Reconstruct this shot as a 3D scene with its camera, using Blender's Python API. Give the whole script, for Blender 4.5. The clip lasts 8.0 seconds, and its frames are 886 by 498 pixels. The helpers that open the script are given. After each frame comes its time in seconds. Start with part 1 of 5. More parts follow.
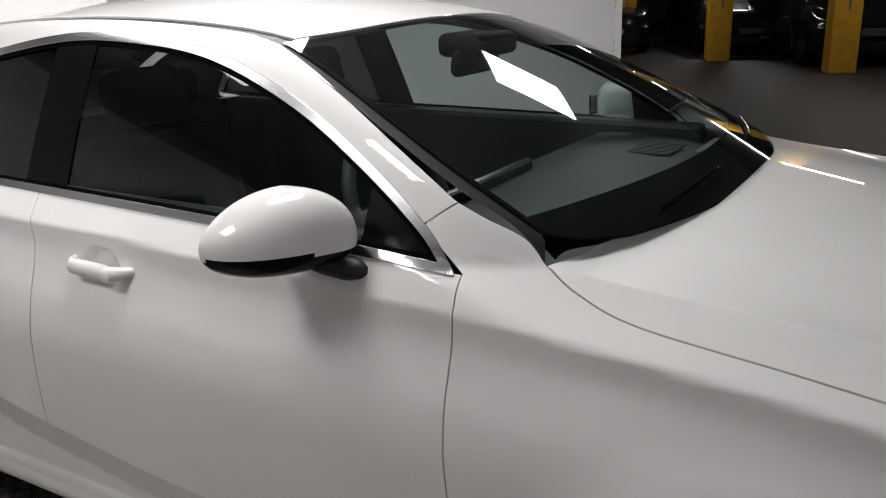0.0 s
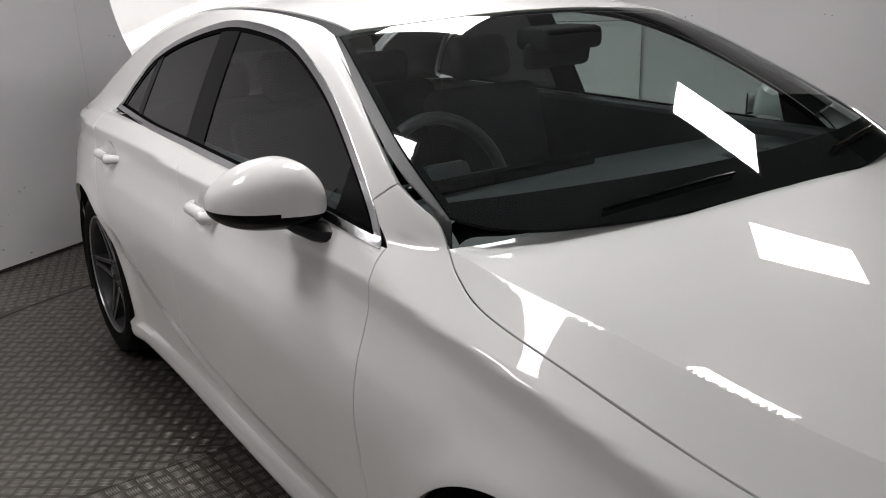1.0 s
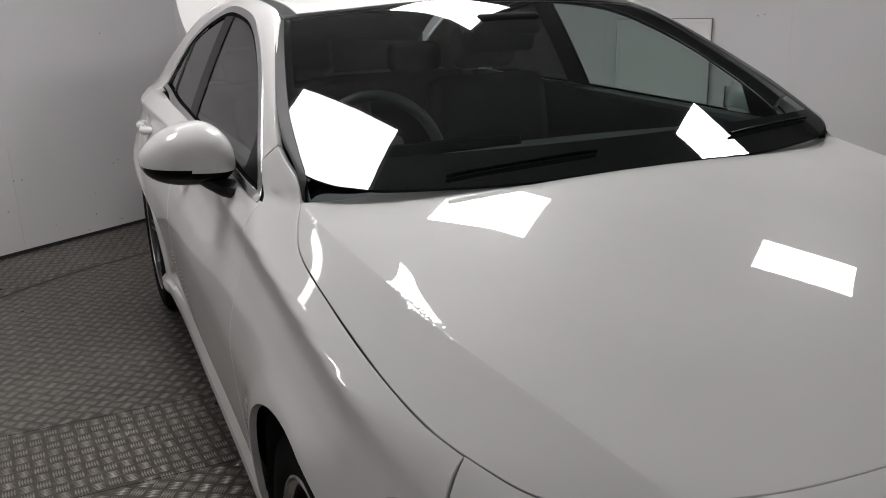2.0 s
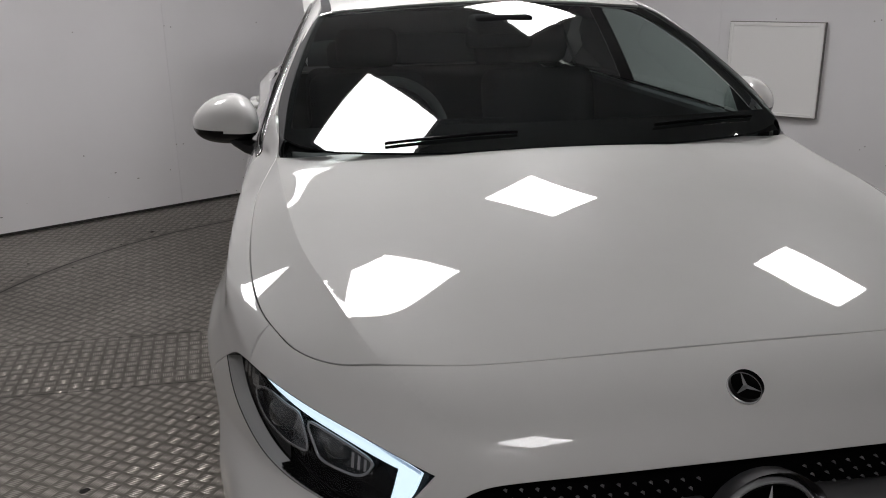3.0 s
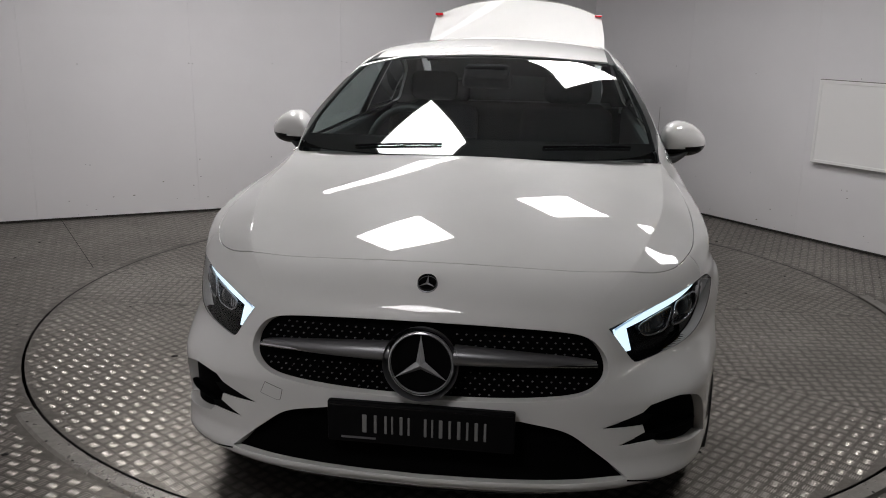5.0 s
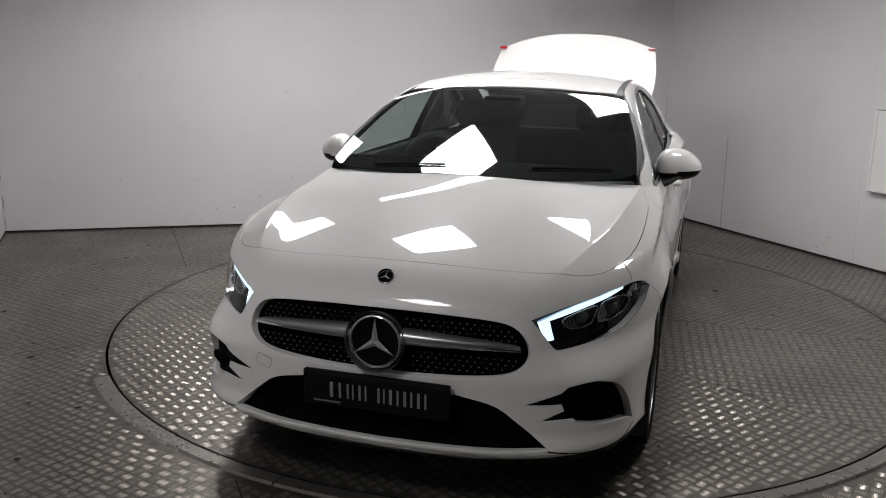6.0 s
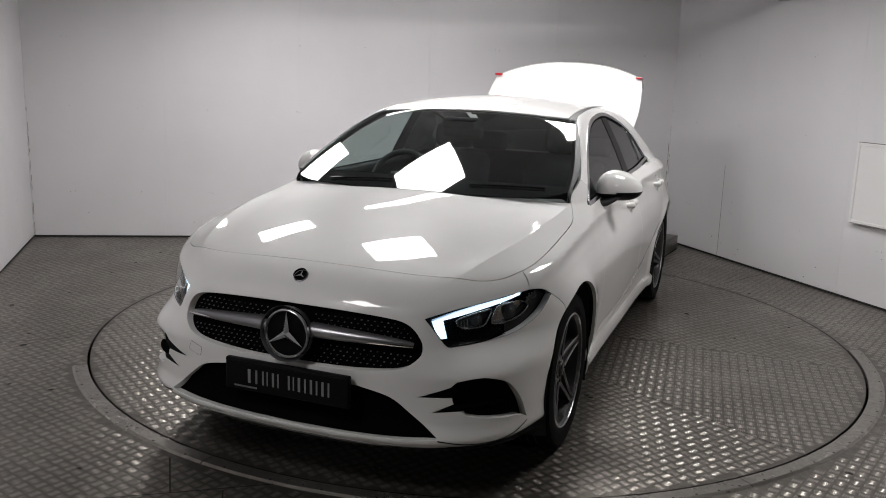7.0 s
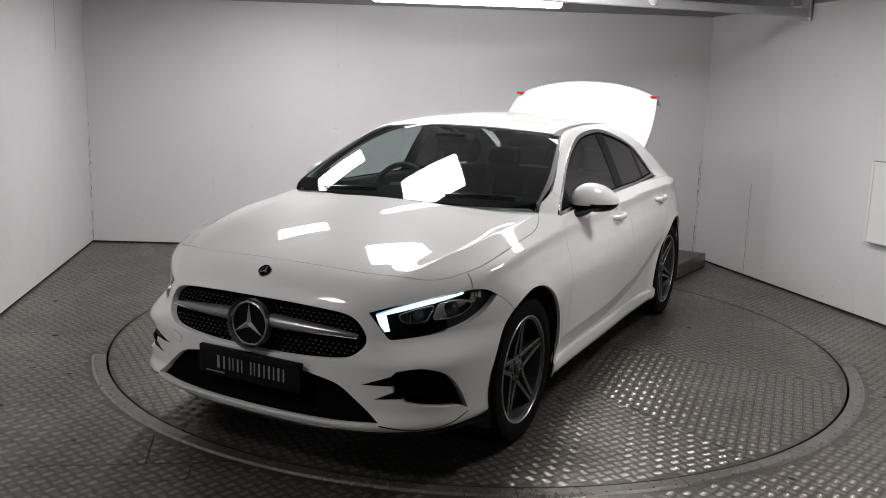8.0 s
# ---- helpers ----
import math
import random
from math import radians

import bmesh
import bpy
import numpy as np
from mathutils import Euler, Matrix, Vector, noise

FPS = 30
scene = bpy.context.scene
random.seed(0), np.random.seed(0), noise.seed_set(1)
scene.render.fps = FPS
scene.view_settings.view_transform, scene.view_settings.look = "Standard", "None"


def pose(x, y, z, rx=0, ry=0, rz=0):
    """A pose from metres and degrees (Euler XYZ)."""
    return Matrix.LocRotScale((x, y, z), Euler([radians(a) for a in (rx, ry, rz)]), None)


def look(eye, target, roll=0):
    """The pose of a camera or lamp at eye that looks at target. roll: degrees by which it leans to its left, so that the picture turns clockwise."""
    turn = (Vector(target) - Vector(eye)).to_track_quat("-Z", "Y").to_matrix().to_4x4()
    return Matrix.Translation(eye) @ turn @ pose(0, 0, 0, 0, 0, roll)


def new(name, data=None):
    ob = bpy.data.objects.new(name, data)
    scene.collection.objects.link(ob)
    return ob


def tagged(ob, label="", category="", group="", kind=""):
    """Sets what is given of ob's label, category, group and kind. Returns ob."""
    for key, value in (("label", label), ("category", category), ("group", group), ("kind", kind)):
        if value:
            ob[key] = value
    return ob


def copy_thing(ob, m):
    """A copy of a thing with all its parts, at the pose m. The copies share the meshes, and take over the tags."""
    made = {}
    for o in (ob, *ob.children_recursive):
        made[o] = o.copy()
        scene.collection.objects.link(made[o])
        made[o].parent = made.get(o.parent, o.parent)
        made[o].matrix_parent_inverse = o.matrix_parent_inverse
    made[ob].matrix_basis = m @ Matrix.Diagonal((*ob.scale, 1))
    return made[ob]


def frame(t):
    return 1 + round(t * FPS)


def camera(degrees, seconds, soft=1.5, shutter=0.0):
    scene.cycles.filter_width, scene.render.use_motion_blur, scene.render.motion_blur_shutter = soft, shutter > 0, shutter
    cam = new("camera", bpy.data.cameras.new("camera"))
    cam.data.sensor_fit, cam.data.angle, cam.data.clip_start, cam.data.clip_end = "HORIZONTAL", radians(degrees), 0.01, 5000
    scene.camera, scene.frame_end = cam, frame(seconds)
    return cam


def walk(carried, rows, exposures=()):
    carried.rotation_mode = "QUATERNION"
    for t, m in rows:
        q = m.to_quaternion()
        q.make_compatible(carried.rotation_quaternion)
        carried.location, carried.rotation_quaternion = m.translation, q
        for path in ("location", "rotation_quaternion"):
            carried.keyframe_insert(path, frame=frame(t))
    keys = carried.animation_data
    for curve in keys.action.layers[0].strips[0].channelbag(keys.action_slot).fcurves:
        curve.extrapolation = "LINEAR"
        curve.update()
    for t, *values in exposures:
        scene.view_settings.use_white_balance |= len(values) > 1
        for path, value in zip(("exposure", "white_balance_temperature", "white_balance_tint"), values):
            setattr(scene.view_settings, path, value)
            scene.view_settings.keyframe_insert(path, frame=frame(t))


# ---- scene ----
cam = camera(55.1, 8.0, soft=1.0)
PATH = [
    (0, (-2.003, -1.505, 1.454), (-0.365, -0.525, 0.859), -1.5),
    (0.5, (-1.8, -1.857, 1.466), (-0.478, -0.481, 0.867), -1.5),
    (1, (-1.581, -2.177, 1.472), (-0.514, -0.601, 0.859), -1.9),
    (1.2, (-1.524, -2.263, 1.450), (-0.431, -0.700, 0.849), -0.7),
    (2.3, (-0.997, -2.851, 1.421), (-0.442, -1.027, 0.817), -2.0),
    (2.5, (-0.902, -3.018, 1.457), (-0.468, -1.162, 0.848), -2.0),
    (3, (-0.683, -3.251, 1.442), (-0.362, -1.371, 0.84), -0.8),
    (3.5, (-0.4, -3.488, 1.471), (-0.221, -1.608, 0.812), -0.3),
    (4, (-0.19, -3.806, 1.489), (-0.138, -1.903, 0.876), 0.4),
    (4.5, (0.034, -4.114, 1.521), (-0.036, -2.202, 0.941), 0.1),
    (4.7, (0.157, -4.217, 1.516), (0.012, -2.300, 0.964), 0.5),
    (6, (1.013, -4.721, 1.578), (0.435, -2.864, 1.113), 0.6),
    (6.5, (1.32, -4.781, 1.545), (0.678, -2.938, 1.108), 1.2),
    (7, (1.626, -4.8, 1.572), (0.908, -2.978, 1.165), 1.7),
    (7.5, (1.941, -4.824, 1.555), (1.098, -3.051, 1.172), 1.4),
    (8, (2.228, -4.825, 1.568), (1.323, -3.08, 1.202), 1.8),
]
walk(cam, [(t, look(eye, target, roll)) for t, eye, target, roll in PATH],
     exposures=((0, .02), (1, .06), (2.5, -.22), (4.5, -.06), (6, .2), (7, .36), (8, .44)))

# ---------------------------------------------------------------- light
world = bpy.data.worlds.new("world")
scene.world = world
world.use_nodes = True
world.node_tree.nodes["Background"].inputs[0].default_value = (.9, .95, 1, 1)
world.node_tree.nodes["Background"].inputs[1].default_value = .01
LAMP_GLOW, FRONT_GLOW, TUBE_GLOW, GARAGE_GLOW = 27.0, 20.0, 11.0, 44.0
# ---------------------------------------------------------------- materials
def shader(name, base, rough=.5, metal=0.0, **more):
    """A Principled material; more: inputs by their name with _ for a space."""
    m = bpy.data.materials.new(name)
    m.use_nodes = True
    b = m.node_tree.nodes["Principled BSDF"]
    b.inputs["Base Color"].default_value = (*base, 1)
    b.inputs["Roughness"].default_value = rough
    b.inputs["Metallic"].default_value = metal
    for key, value in more.items():
        b.inputs[key.replace("_", " ")].default_value = value
    return m


def node(m, kind, links=(), **values):
    """Adds a node; links: (own input, other node, its output)."""
    n = m.node_tree.nodes.new(kind)
    for key, value in values.items():
        if key[0] == "i" and key[1:].isdigit():
            n.inputs[int(key[1:])].default_value = value
    for i, other, o in links:
        m.node_tree.links.new(other.outputs[o], n.inputs[i])
    return n


def principled(m):
    return m.node_tree.nodes["Principled BSDF"]


def wire(m, a, o, b, i):
    m.node_tree.links.new(a.outputs[o], b.inputs[i])


def noise_of(m, scale, detail=4.0, rough=.6, stretch=None):
    c = node(m, "ShaderNodeTexCoord")
    src, out = c, "Object"
    if stretch:
        mp = node(m, "ShaderNodeMapping", [("Vector", c, "Object")])
        mp.inputs["Scale"].default_value = stretch
        src, out = mp, "Vector"
    n = node(m, "ShaderNodeTexNoise", [("Vector", src, out)])
    n.inputs["Scale"].default_value, n.inputs["Detail"].default_value, n.inputs["Roughness"].default_value = scale, detail, rough
    return n


def vary(m, source, out, stops, to):
    """Drives an input of the Principled node by a ramp over a texture. stops: (place, colour or grey)."""
    r = node(m, "ShaderNodeValToRGB", [("Fac", source, out)])
    e = r.color_ramp.elements
    while len(e) < len(stops):
        e.new(.5)
    for el, (at, c) in zip(e, stops):
        el.position = at
        el.color = (c, c, c, 1) if isinstance(c, (int, float)) else (*c, 1)
    wire(m, r, "Color", principled(m), to)
    return r


def relief(m, source, out, strength, distance):
    b = node(m, "ShaderNodeBump", [("Height", source, out)])
    b.inputs["Strength"].default_value, b.inputs["Distance"].default_value = strength, distance
    wire(m, b, "Normal", principled(m), "Normal")


def paint(name, base, flake=.02):
    m = shader(name, base, .42, 0, Coat_Weight=1.0, Coat_Roughness=.012, Coat_IOR=1.44, Specular_IOR_Level=.08)
    n = noise_of(m, 3.0, 5)
    lo, hi = tuple(c * (1 - flake) for c in base), tuple(min(1, c * (1 + flake)) for c in base)
    vary(m, n, "Fac", ((.35, lo), (.65, hi)), "Base Color")
    return m


def glass(name, tint, ior=1.5, rough=0.0):
    """A thin pane: tinted see-through, with gloss by Fresnel."""
    m = bpy.data.materials.new(name)
    m.use_nodes = True
    t = m.node_tree
    t.nodes.remove(t.nodes["Principled BSDF"])
    see = node(m, "ShaderNodeBsdfTransparent")
    see.inputs[0].default_value = (*tint, 1)
    gloss = node(m, "ShaderNodeBsdfGlossy")
    gloss.inputs["Roughness"].default_value = rough
    face = node(m, "ShaderNodeLayerWeight")
    face.inputs["Blend"].default_value = .5
    power = node(m, "ShaderNodeMath", [(0, face, "Facing")], i1=5.0)
    power.operation = "POWER"
    least = ((ior - 1) / (ior + 1)) ** 2 * 1.5
    gain = node(m, "ShaderNodeMath", [(0, power, 0)], i1=.85, i2=least)
    gain.operation = "MULTIPLY_ADD"
    mix = node(m, "ShaderNodeMixShader", [(0, gain, 0), (1, see, 0), (2, gloss, 0)])
    t.links.new(mix.outputs[0], t.nodes["Material Output"].inputs[0])
    return m


def glow(name, colour, strength):
    m = shader(name, (.8, .8, .8), .4)
    principled(m).inputs["Emission Color"].default_value = (*colour, 1)
    principled(m).inputs["Emission Strength"].default_value = strength
    return m


WHITE = paint("white_paint", (.715, .712, .694))
BLACK_GLOSS = shader("black_gloss", (.010, .010, .011), .10)
BLACK_PLASTIC = shader("black_plastic", (.011, .011, .012), .5, 0, Specular_IOR_Level=.3)
VOID_BLACK = shader("void_black", (.0016, .0016, .0018), .8, 0, Specular_IOR_Level=.03)
BLACK_FILM = shader("black_film", (.004, .004, .0045), .15, 0, Specular_IOR_Level=.12)
PILLAR_BLACK = shader("pillar_black", (.003, .003, .0033), .3, 0, Specular_IOR_Level=.06)
TRIM_GREY = shader("trim_rubber", (.014, .014, .015), .5, 0, Specular_IOR_Level=.3)
relief(BLACK_PLASTIC, noise_of(BLACK_PLASTIC, 900, 2), "Fac", .15, .0004)
RUBBER = shader("rubber", (.018, .018, .018), .8, 0, Specular_IOR_Level=.05)
vary(RUBBER, noise_of(RUBBER, 14, 6), "Fac", ((.3, (.004, .004, .004)), (.7, (.008, .0078, .0076))), "Base Color")
UNDER = shader("underbody", (.012, .012, .012), .8)
SATIN = shader("satin_trim", (.60, .60, .61), .22, 1)
BRIGHT = shader("bright_badge", (.72, .72, .74), .16, .65)
CHROME = shader("chrome", (.78, .78, .80), .07, 1)
PIN = shader("pin_silver", (.24, .24, .25), .35, .5)
SILVER = shader("silver_satin", (.27, .27, .28), .34, .8)
vary(SILVER, noise_of(SILVER, 60, 3), "Fac", ((.3, .28), (.7, .36)), "Roughness")
RIM_DARK = shader("rim_grey", (.035, .035, .037), .4, .4, Coat_Weight=.15, Coat_Roughness=.1)
vary(RIM_DARK, noise_of(RIM_DARK, 25, 5), "Fac", ((.3, (.024, .024, .025)), (.7, (.042, .041, .040))), "Base Color")
RIM_CUT = shader("rim_machined", (.30, .30, .31), .34, .9)
STEEL = shader("brake_steel", (.10, .098, .095), .45, .8)
GLASS = glass("screen_glass", (.70, .775, .76), 1.6)
GLASS_SIDE = glass("side_glass", (.60, .67, .655), 1.52)
GLASS_DARK = glass("privacy_glass", (.05, .052, .053), 1.52)
GLASS_BACK = glass("rear_glass", (.008, .008, .008))
GLASS_CLEAR = glass("lamp_cover", (.92, .93, .94), 1.22)
RED = shader("red_lens", (.55, .01, .02), .12, 0, Coat_Weight=1)
DAYLIGHT = glow("daytime_lamp", (.66, .86, 1.0), 1.15)
LIGHT_GUIDE = glow("light_guide", (.40, .64, 1.0), .40)
REFLECTOR = shader("lamp_reflector", (.42, .43, .45), .2, 1)
LAMP_BOWL = shader("lamp_bowl", (.36, .37, .39), .24, 1)
LENS_DARK = shader("lamp_lens", (.06, .065, .07), .04, .3, Coat_Weight=1)
CLOTH = shader("dark_upholstery", (.008, .008, .009), .9, 0, Specular_IOR_Level=.1)
DASH = shader("dashboard_skin", (.021, .025, .027), .6)
relief(DASH, noise_of(DASH, 120, 3), "Fac", .05, .0004)
LINER = shader("roof_lining", (.028, .028, .028), .9)
PLATE_BLACK = shader("plate_black", (.005, .005, .0055), .4, 0, Specular_IOR_Level=.08)
LETTER = shader("letter_silver", (.20, .20, .195), .5)

WALL = shader("painted_panel_wall", (.70, .685, .69), .55)
wn = noise_of(WALL, .9, 6, .6)
vary(WALL, wn, "Fac", ((.25, (.635, .622, .632)), (.5, (.672, .66, .67)), (.75, (.70, .688, .697))), "Base Color")
vary(WALL, noise_of(WALL, 7, 5), "Fac", ((.3, .45), (.7, .62)), "Roughness")
relief(WALL, noise_of(WALL, 60, 4), "Fac", .06, .002)
FRAME_WHITE = shader("frame_white", (.74, .73, .72), .45)
MARK = shader("wall_mark", (.33, .32, .31), .8)
SCUFF = shader("scuff_mark", (.16, .15, .14), .8)


def plate_metal(name, low, high, r0, r1):
    """Worn, dirty tread plate."""
    m = shader(name, low, .4, .85)
    big = noise_of(m, 1.1, 7, .62)
    fine = noise_of(m, 26, 5, .7)
    add = node(m, "ShaderNodeMath", [(0, big, "Fac"), (1, fine, "Fac")])
    add.operation = "ADD"
    half = node(m, "ShaderNodeMath", [(0, add, 0)], i1=.5)
    half.operation = "MULTIPLY"
    vary(m, half, 0, ((.34, tuple(c * .75 for c in low)), (.5, low), (.66, high)), "Base Color")
    vary(m, half, 0, ((.35, r1), (.65, r0)), "Roughness")
    relief(m, noise_of(m, 150, 3), "Fac", .1, .0006)
    return m


# Bars are the same metal; their glint is put into a lighter colour.
TREAD = plate_metal("tread_plate", (.142, .130, .113), (.245, .225, .196), .27, .46)
TREAD_BAR = plate_metal("tread_bar", (.35, .328, .292), (.52, .49, .44), .26, .40)
RING = plate_metal("ring_steel", (.27, .255, .23), (.38, .362, .335), .20, .40)
GAP = shader("dark_gap", (.02, .018, .016), .9)
CEIL = shader("ceiling_deck", (.28, .28, .29), .75)
vary(CEIL, noise_of(CEIL, 1.4, 6), "Fac", ((.3, (.23, .23, .24)), (.7, (.32, .32, .33))), "Base Color")
BEAM = shader("painted_beam", (.42, .42, .42), .55)
GARAGE_TUBE = glow("garage_tube", (1.0, .96, .93), GARAGE_GLOW)
TUBE = glow("tube_light", (1.0, .975, .98), TUBE_GLOW)
PANEL_LIGHT = glow("panel_light", (1.0, .975, .98), LAMP_GLOW)
# Glow set below LAMP_GLOW only to keep bumper and front floor darker.
PANEL_DIM = glow("dim_panel_light", (1.0, .975, .98), FRONT_GLOW)
ASPHALT = shader("garage_floor", (.045, .042, .040), .62)
vary(ASPHALT, noise_of(ASPHALT, .7, 8, .65), "Fac", ((.3, (.014, .0125, .0115)), (.7, (.032, .028, .025))), "Base Color")
relief(ASPHALT, noise_of(ASPHALT, 90, 4), "Fac", .3, .003)
YELLOW = shader("yellow_column_paint", (.56, .33, .02), .55)
vary(YELLOW, noise_of(YELLOW, 5, 6), "Fac", ((.3, (.58, .30, .012)), (.7, (.74, .41, .02))), "Base Color")
CONCRETE = shader("garage_concrete", (.10, .095, .09), .85)
vary(CONCRETE, noise_of(CONCRETE, 2, 7), "Fac", ((.3, (.07, .067, .063)), (.7, (.13, .125, .118))), "Base Color")
DARK_PAINT = paint("black_car_paint", (.012, .012, .014), .2)
GREY_PAINT = paint("grey_car_paint", (.045, .047, .052), .1)
# ---------------------------------------------------------------- the saloon's body as a smooth solid
# x to the car's left, nose towards -y, metres. Each curve below is a design line of the body.
def line(*keys):
    """A smooth curve through (t, value) keys, as a function of an array."""
    k = np.array(keys, float)
    t, v = k[:, 0], k[:, 1]
    d = np.diff(v) / np.diff(t)
    m = np.concatenate(([d[0]], (d[:-1] + d[1:]) / 2, [d[-1]]))
    m[1:-1] = np.where(d[:-1] * d[1:] <= 0, 0, m[1:-1])
    g = np.linspace(t[0], t[-1], 3000)
    i = np.clip(np.searchsorted(t, g, side="right") - 1, 0, len(t) - 2)
    h = t[i + 1] - t[i]
    s = (g - t[i]) / h
    w = ((1 + 2 * s) * (1 - s) ** 2 * v[i] + s * (1 - s) ** 2 * h * m[i] + s * s * (3 - 2 * s) * v[i + 1] + s * s * (s - 1) * h * m[i + 1])
    return lambda q: np.interp(q, g, w)


def fair(*keys):
    """A curve through (t, value) keys without jumps in its bend (a natural cubic spline)."""
    k = np.array(keys, float)
    t, v = k[:, 0], k[:, 1]
    n, h = len(t), np.diff(t)
    a, r = np.eye(n), np.zeros(n)
    for i in range(1, n - 1):
        a[i, i - 1:i + 2] = h[i - 1], 2 * (h[i - 1] + h[i]), h[i]
        r[i] = 6 * ((v[i + 1] - v[i]) / h[i] - (v[i] - v[i - 1]) / h[i - 1])
    m = np.linalg.solve(a, r)
    g = np.linspace(t[0], t[-1], 4000)
    i = np.clip(np.searchsorted(t, g, side="right") - 1, 0, n - 2)
    p, q, d = t[i + 1] - g, g - t[i], h[i]
    w = (m[i] * p ** 3 + m[i + 1] * q ** 3) / (6 * d) + (v[i] / d - m[i] * d / 6) * p + (v[i + 1] / d - m[i + 1] * d / 6) * q
    return lambda x: np.interp(x, g, w)


def smax(a, b, k):
    h = np.maximum(k - np.abs(a - b), 0) / k
    return np.maximum(a, b) + h * h * k / 4


def smin(a, b, k):
    return -smax(-a, -b, k)


def ramp(q, a, b):
    s = np.clip((q - a) / (b - a), 0, 1)
    return s * s * (3 - 2 * s)


AXLE, HUB_Z = 1.365, 0.335
half_width = fair((-2.4, .73), (-2.1, .812), (-1.9, .866), (-1.7, .894), (-1.365, .907), (-.9, .898), (0, .895), (.8, .899), (1.365, .906), (1.8, .836), (2.15, .715), (2.45, .58))
crease_z = fair((-2.4, .69), (-1.9, .79), (-1.75, .822), (-1.6, .852), (-1.4, .882), (-1.2, .899), (-1.0, .910), (-.82, .917), (0, .940), (.4, .950), (1.0, .962), (2.4, .955))
door_side = line((0, -.036), (.2, -.0265), (.36, -.0150), (.513, -.005), (.645, 0), (.776, -.015), (.87, -.039), (.93, -.0525), (1, -.0565), (1.3, -.10))
end_side = line((0, -.05), (.125, -.03), (.36, -.012), (.513, -.003), (.645, 0), (.776, -.012), (.88, -.038), (.935, -.0525), (1, -.0565), (1.3, -.10))
bonnet_mid = fair((-2.45, .63), (-2.25, .752), (-2.03, .851), (-1.88, .894), (-1.7, .936), (-1.5, .973), (-1.3, 1.003), (-1.1, 1.031), (-.9, 1.056), (-.5, 1.09), (2.5, 1.1))
bonnet_fold = fair((-2.3, .37), (-2.1, .478), (-1.98, .555), (-1.88, .600), (-1.75, .640), (-1.6, .680), (-1.35, .714), (-1.1, .733), (-.8, .748), (2.5, .748))
low_crease = fair((-1.2, .37), (-.8, .372), (-.44, .376), (0, .392), (.25, .42), (.55, .468), (.75, .535), (1.0, .63), (1.3, .70))
sill_side = line((.1, -.12), (.16, -.085), (.176, -.052), (.195, -.036), (.250, -.030), (.257, -.032), (.263, -.046), (.268, -.07), (.29, -.3))
deck_mid = line((-2.5, 1.3), (-1.1, 1.06), (-.8, 1.03), (0, 1.03), (1.2, 1.03), (1.5, 1.015), (1.8, .978), (2.1, .945), (2.3, .92))
nose_mid = line((.05, -2.05), (.14, -2.145), (.18, -2.168), (.21, -2.188), (.237, -2.207), (.256, -2.217), (.275, -2.213), (.33, -2.195), (.42, -2.196), (.52, -2.202), (.60, -2.203), (.68, -2.192), (.75, -2.172), (.80, -2.150), (.84, -2.120), (.87, -2.088), (.95, -1.98), (1.2, -1.5))
sweep_low = line((0, 0), (.25, .006), (.4, .018), (.5, .035), (.6, .066), (.726, .138), (.79, .215), (.83, .31), (.87, .46), (.95, .8))
sweep_high = fair((0, 0), (.25, .009), (.4, .030), (.5, .062), (.576, .112), (.66, .185), (.77, .315), (.85, .5), (.95, .8))
roof_mid = fair((-2.6, .35), (-1.6, .82), (-1.12, 1.045), (-.9, 1.148), (-.7, 1.238), (-.5, 1.322), (-.33, 1.384), (-.1, 1.424), (.3, 1.446), (.75, 1.432), (1.1, 1.377), (1.4, 1.266), (1.7, 1.118), (2.1, .93))
glass_foot = line((-1.3, .62), (-1.1, .675), (-.94, .742), (-.85, .768), (-.75, .786), (-.5, .789), (-.2, .787), (.35, .778), (1.06, .757), (1.35, .752), (1.6, .745), (1.9, .715), (2.2, .66))


def crown(x):
    """How far the bonnet falls from its middle towards its folds."""
    return .118 * np.minimum(x, .46) ** 2 + .1086 * np.maximum(x - .46, 0)


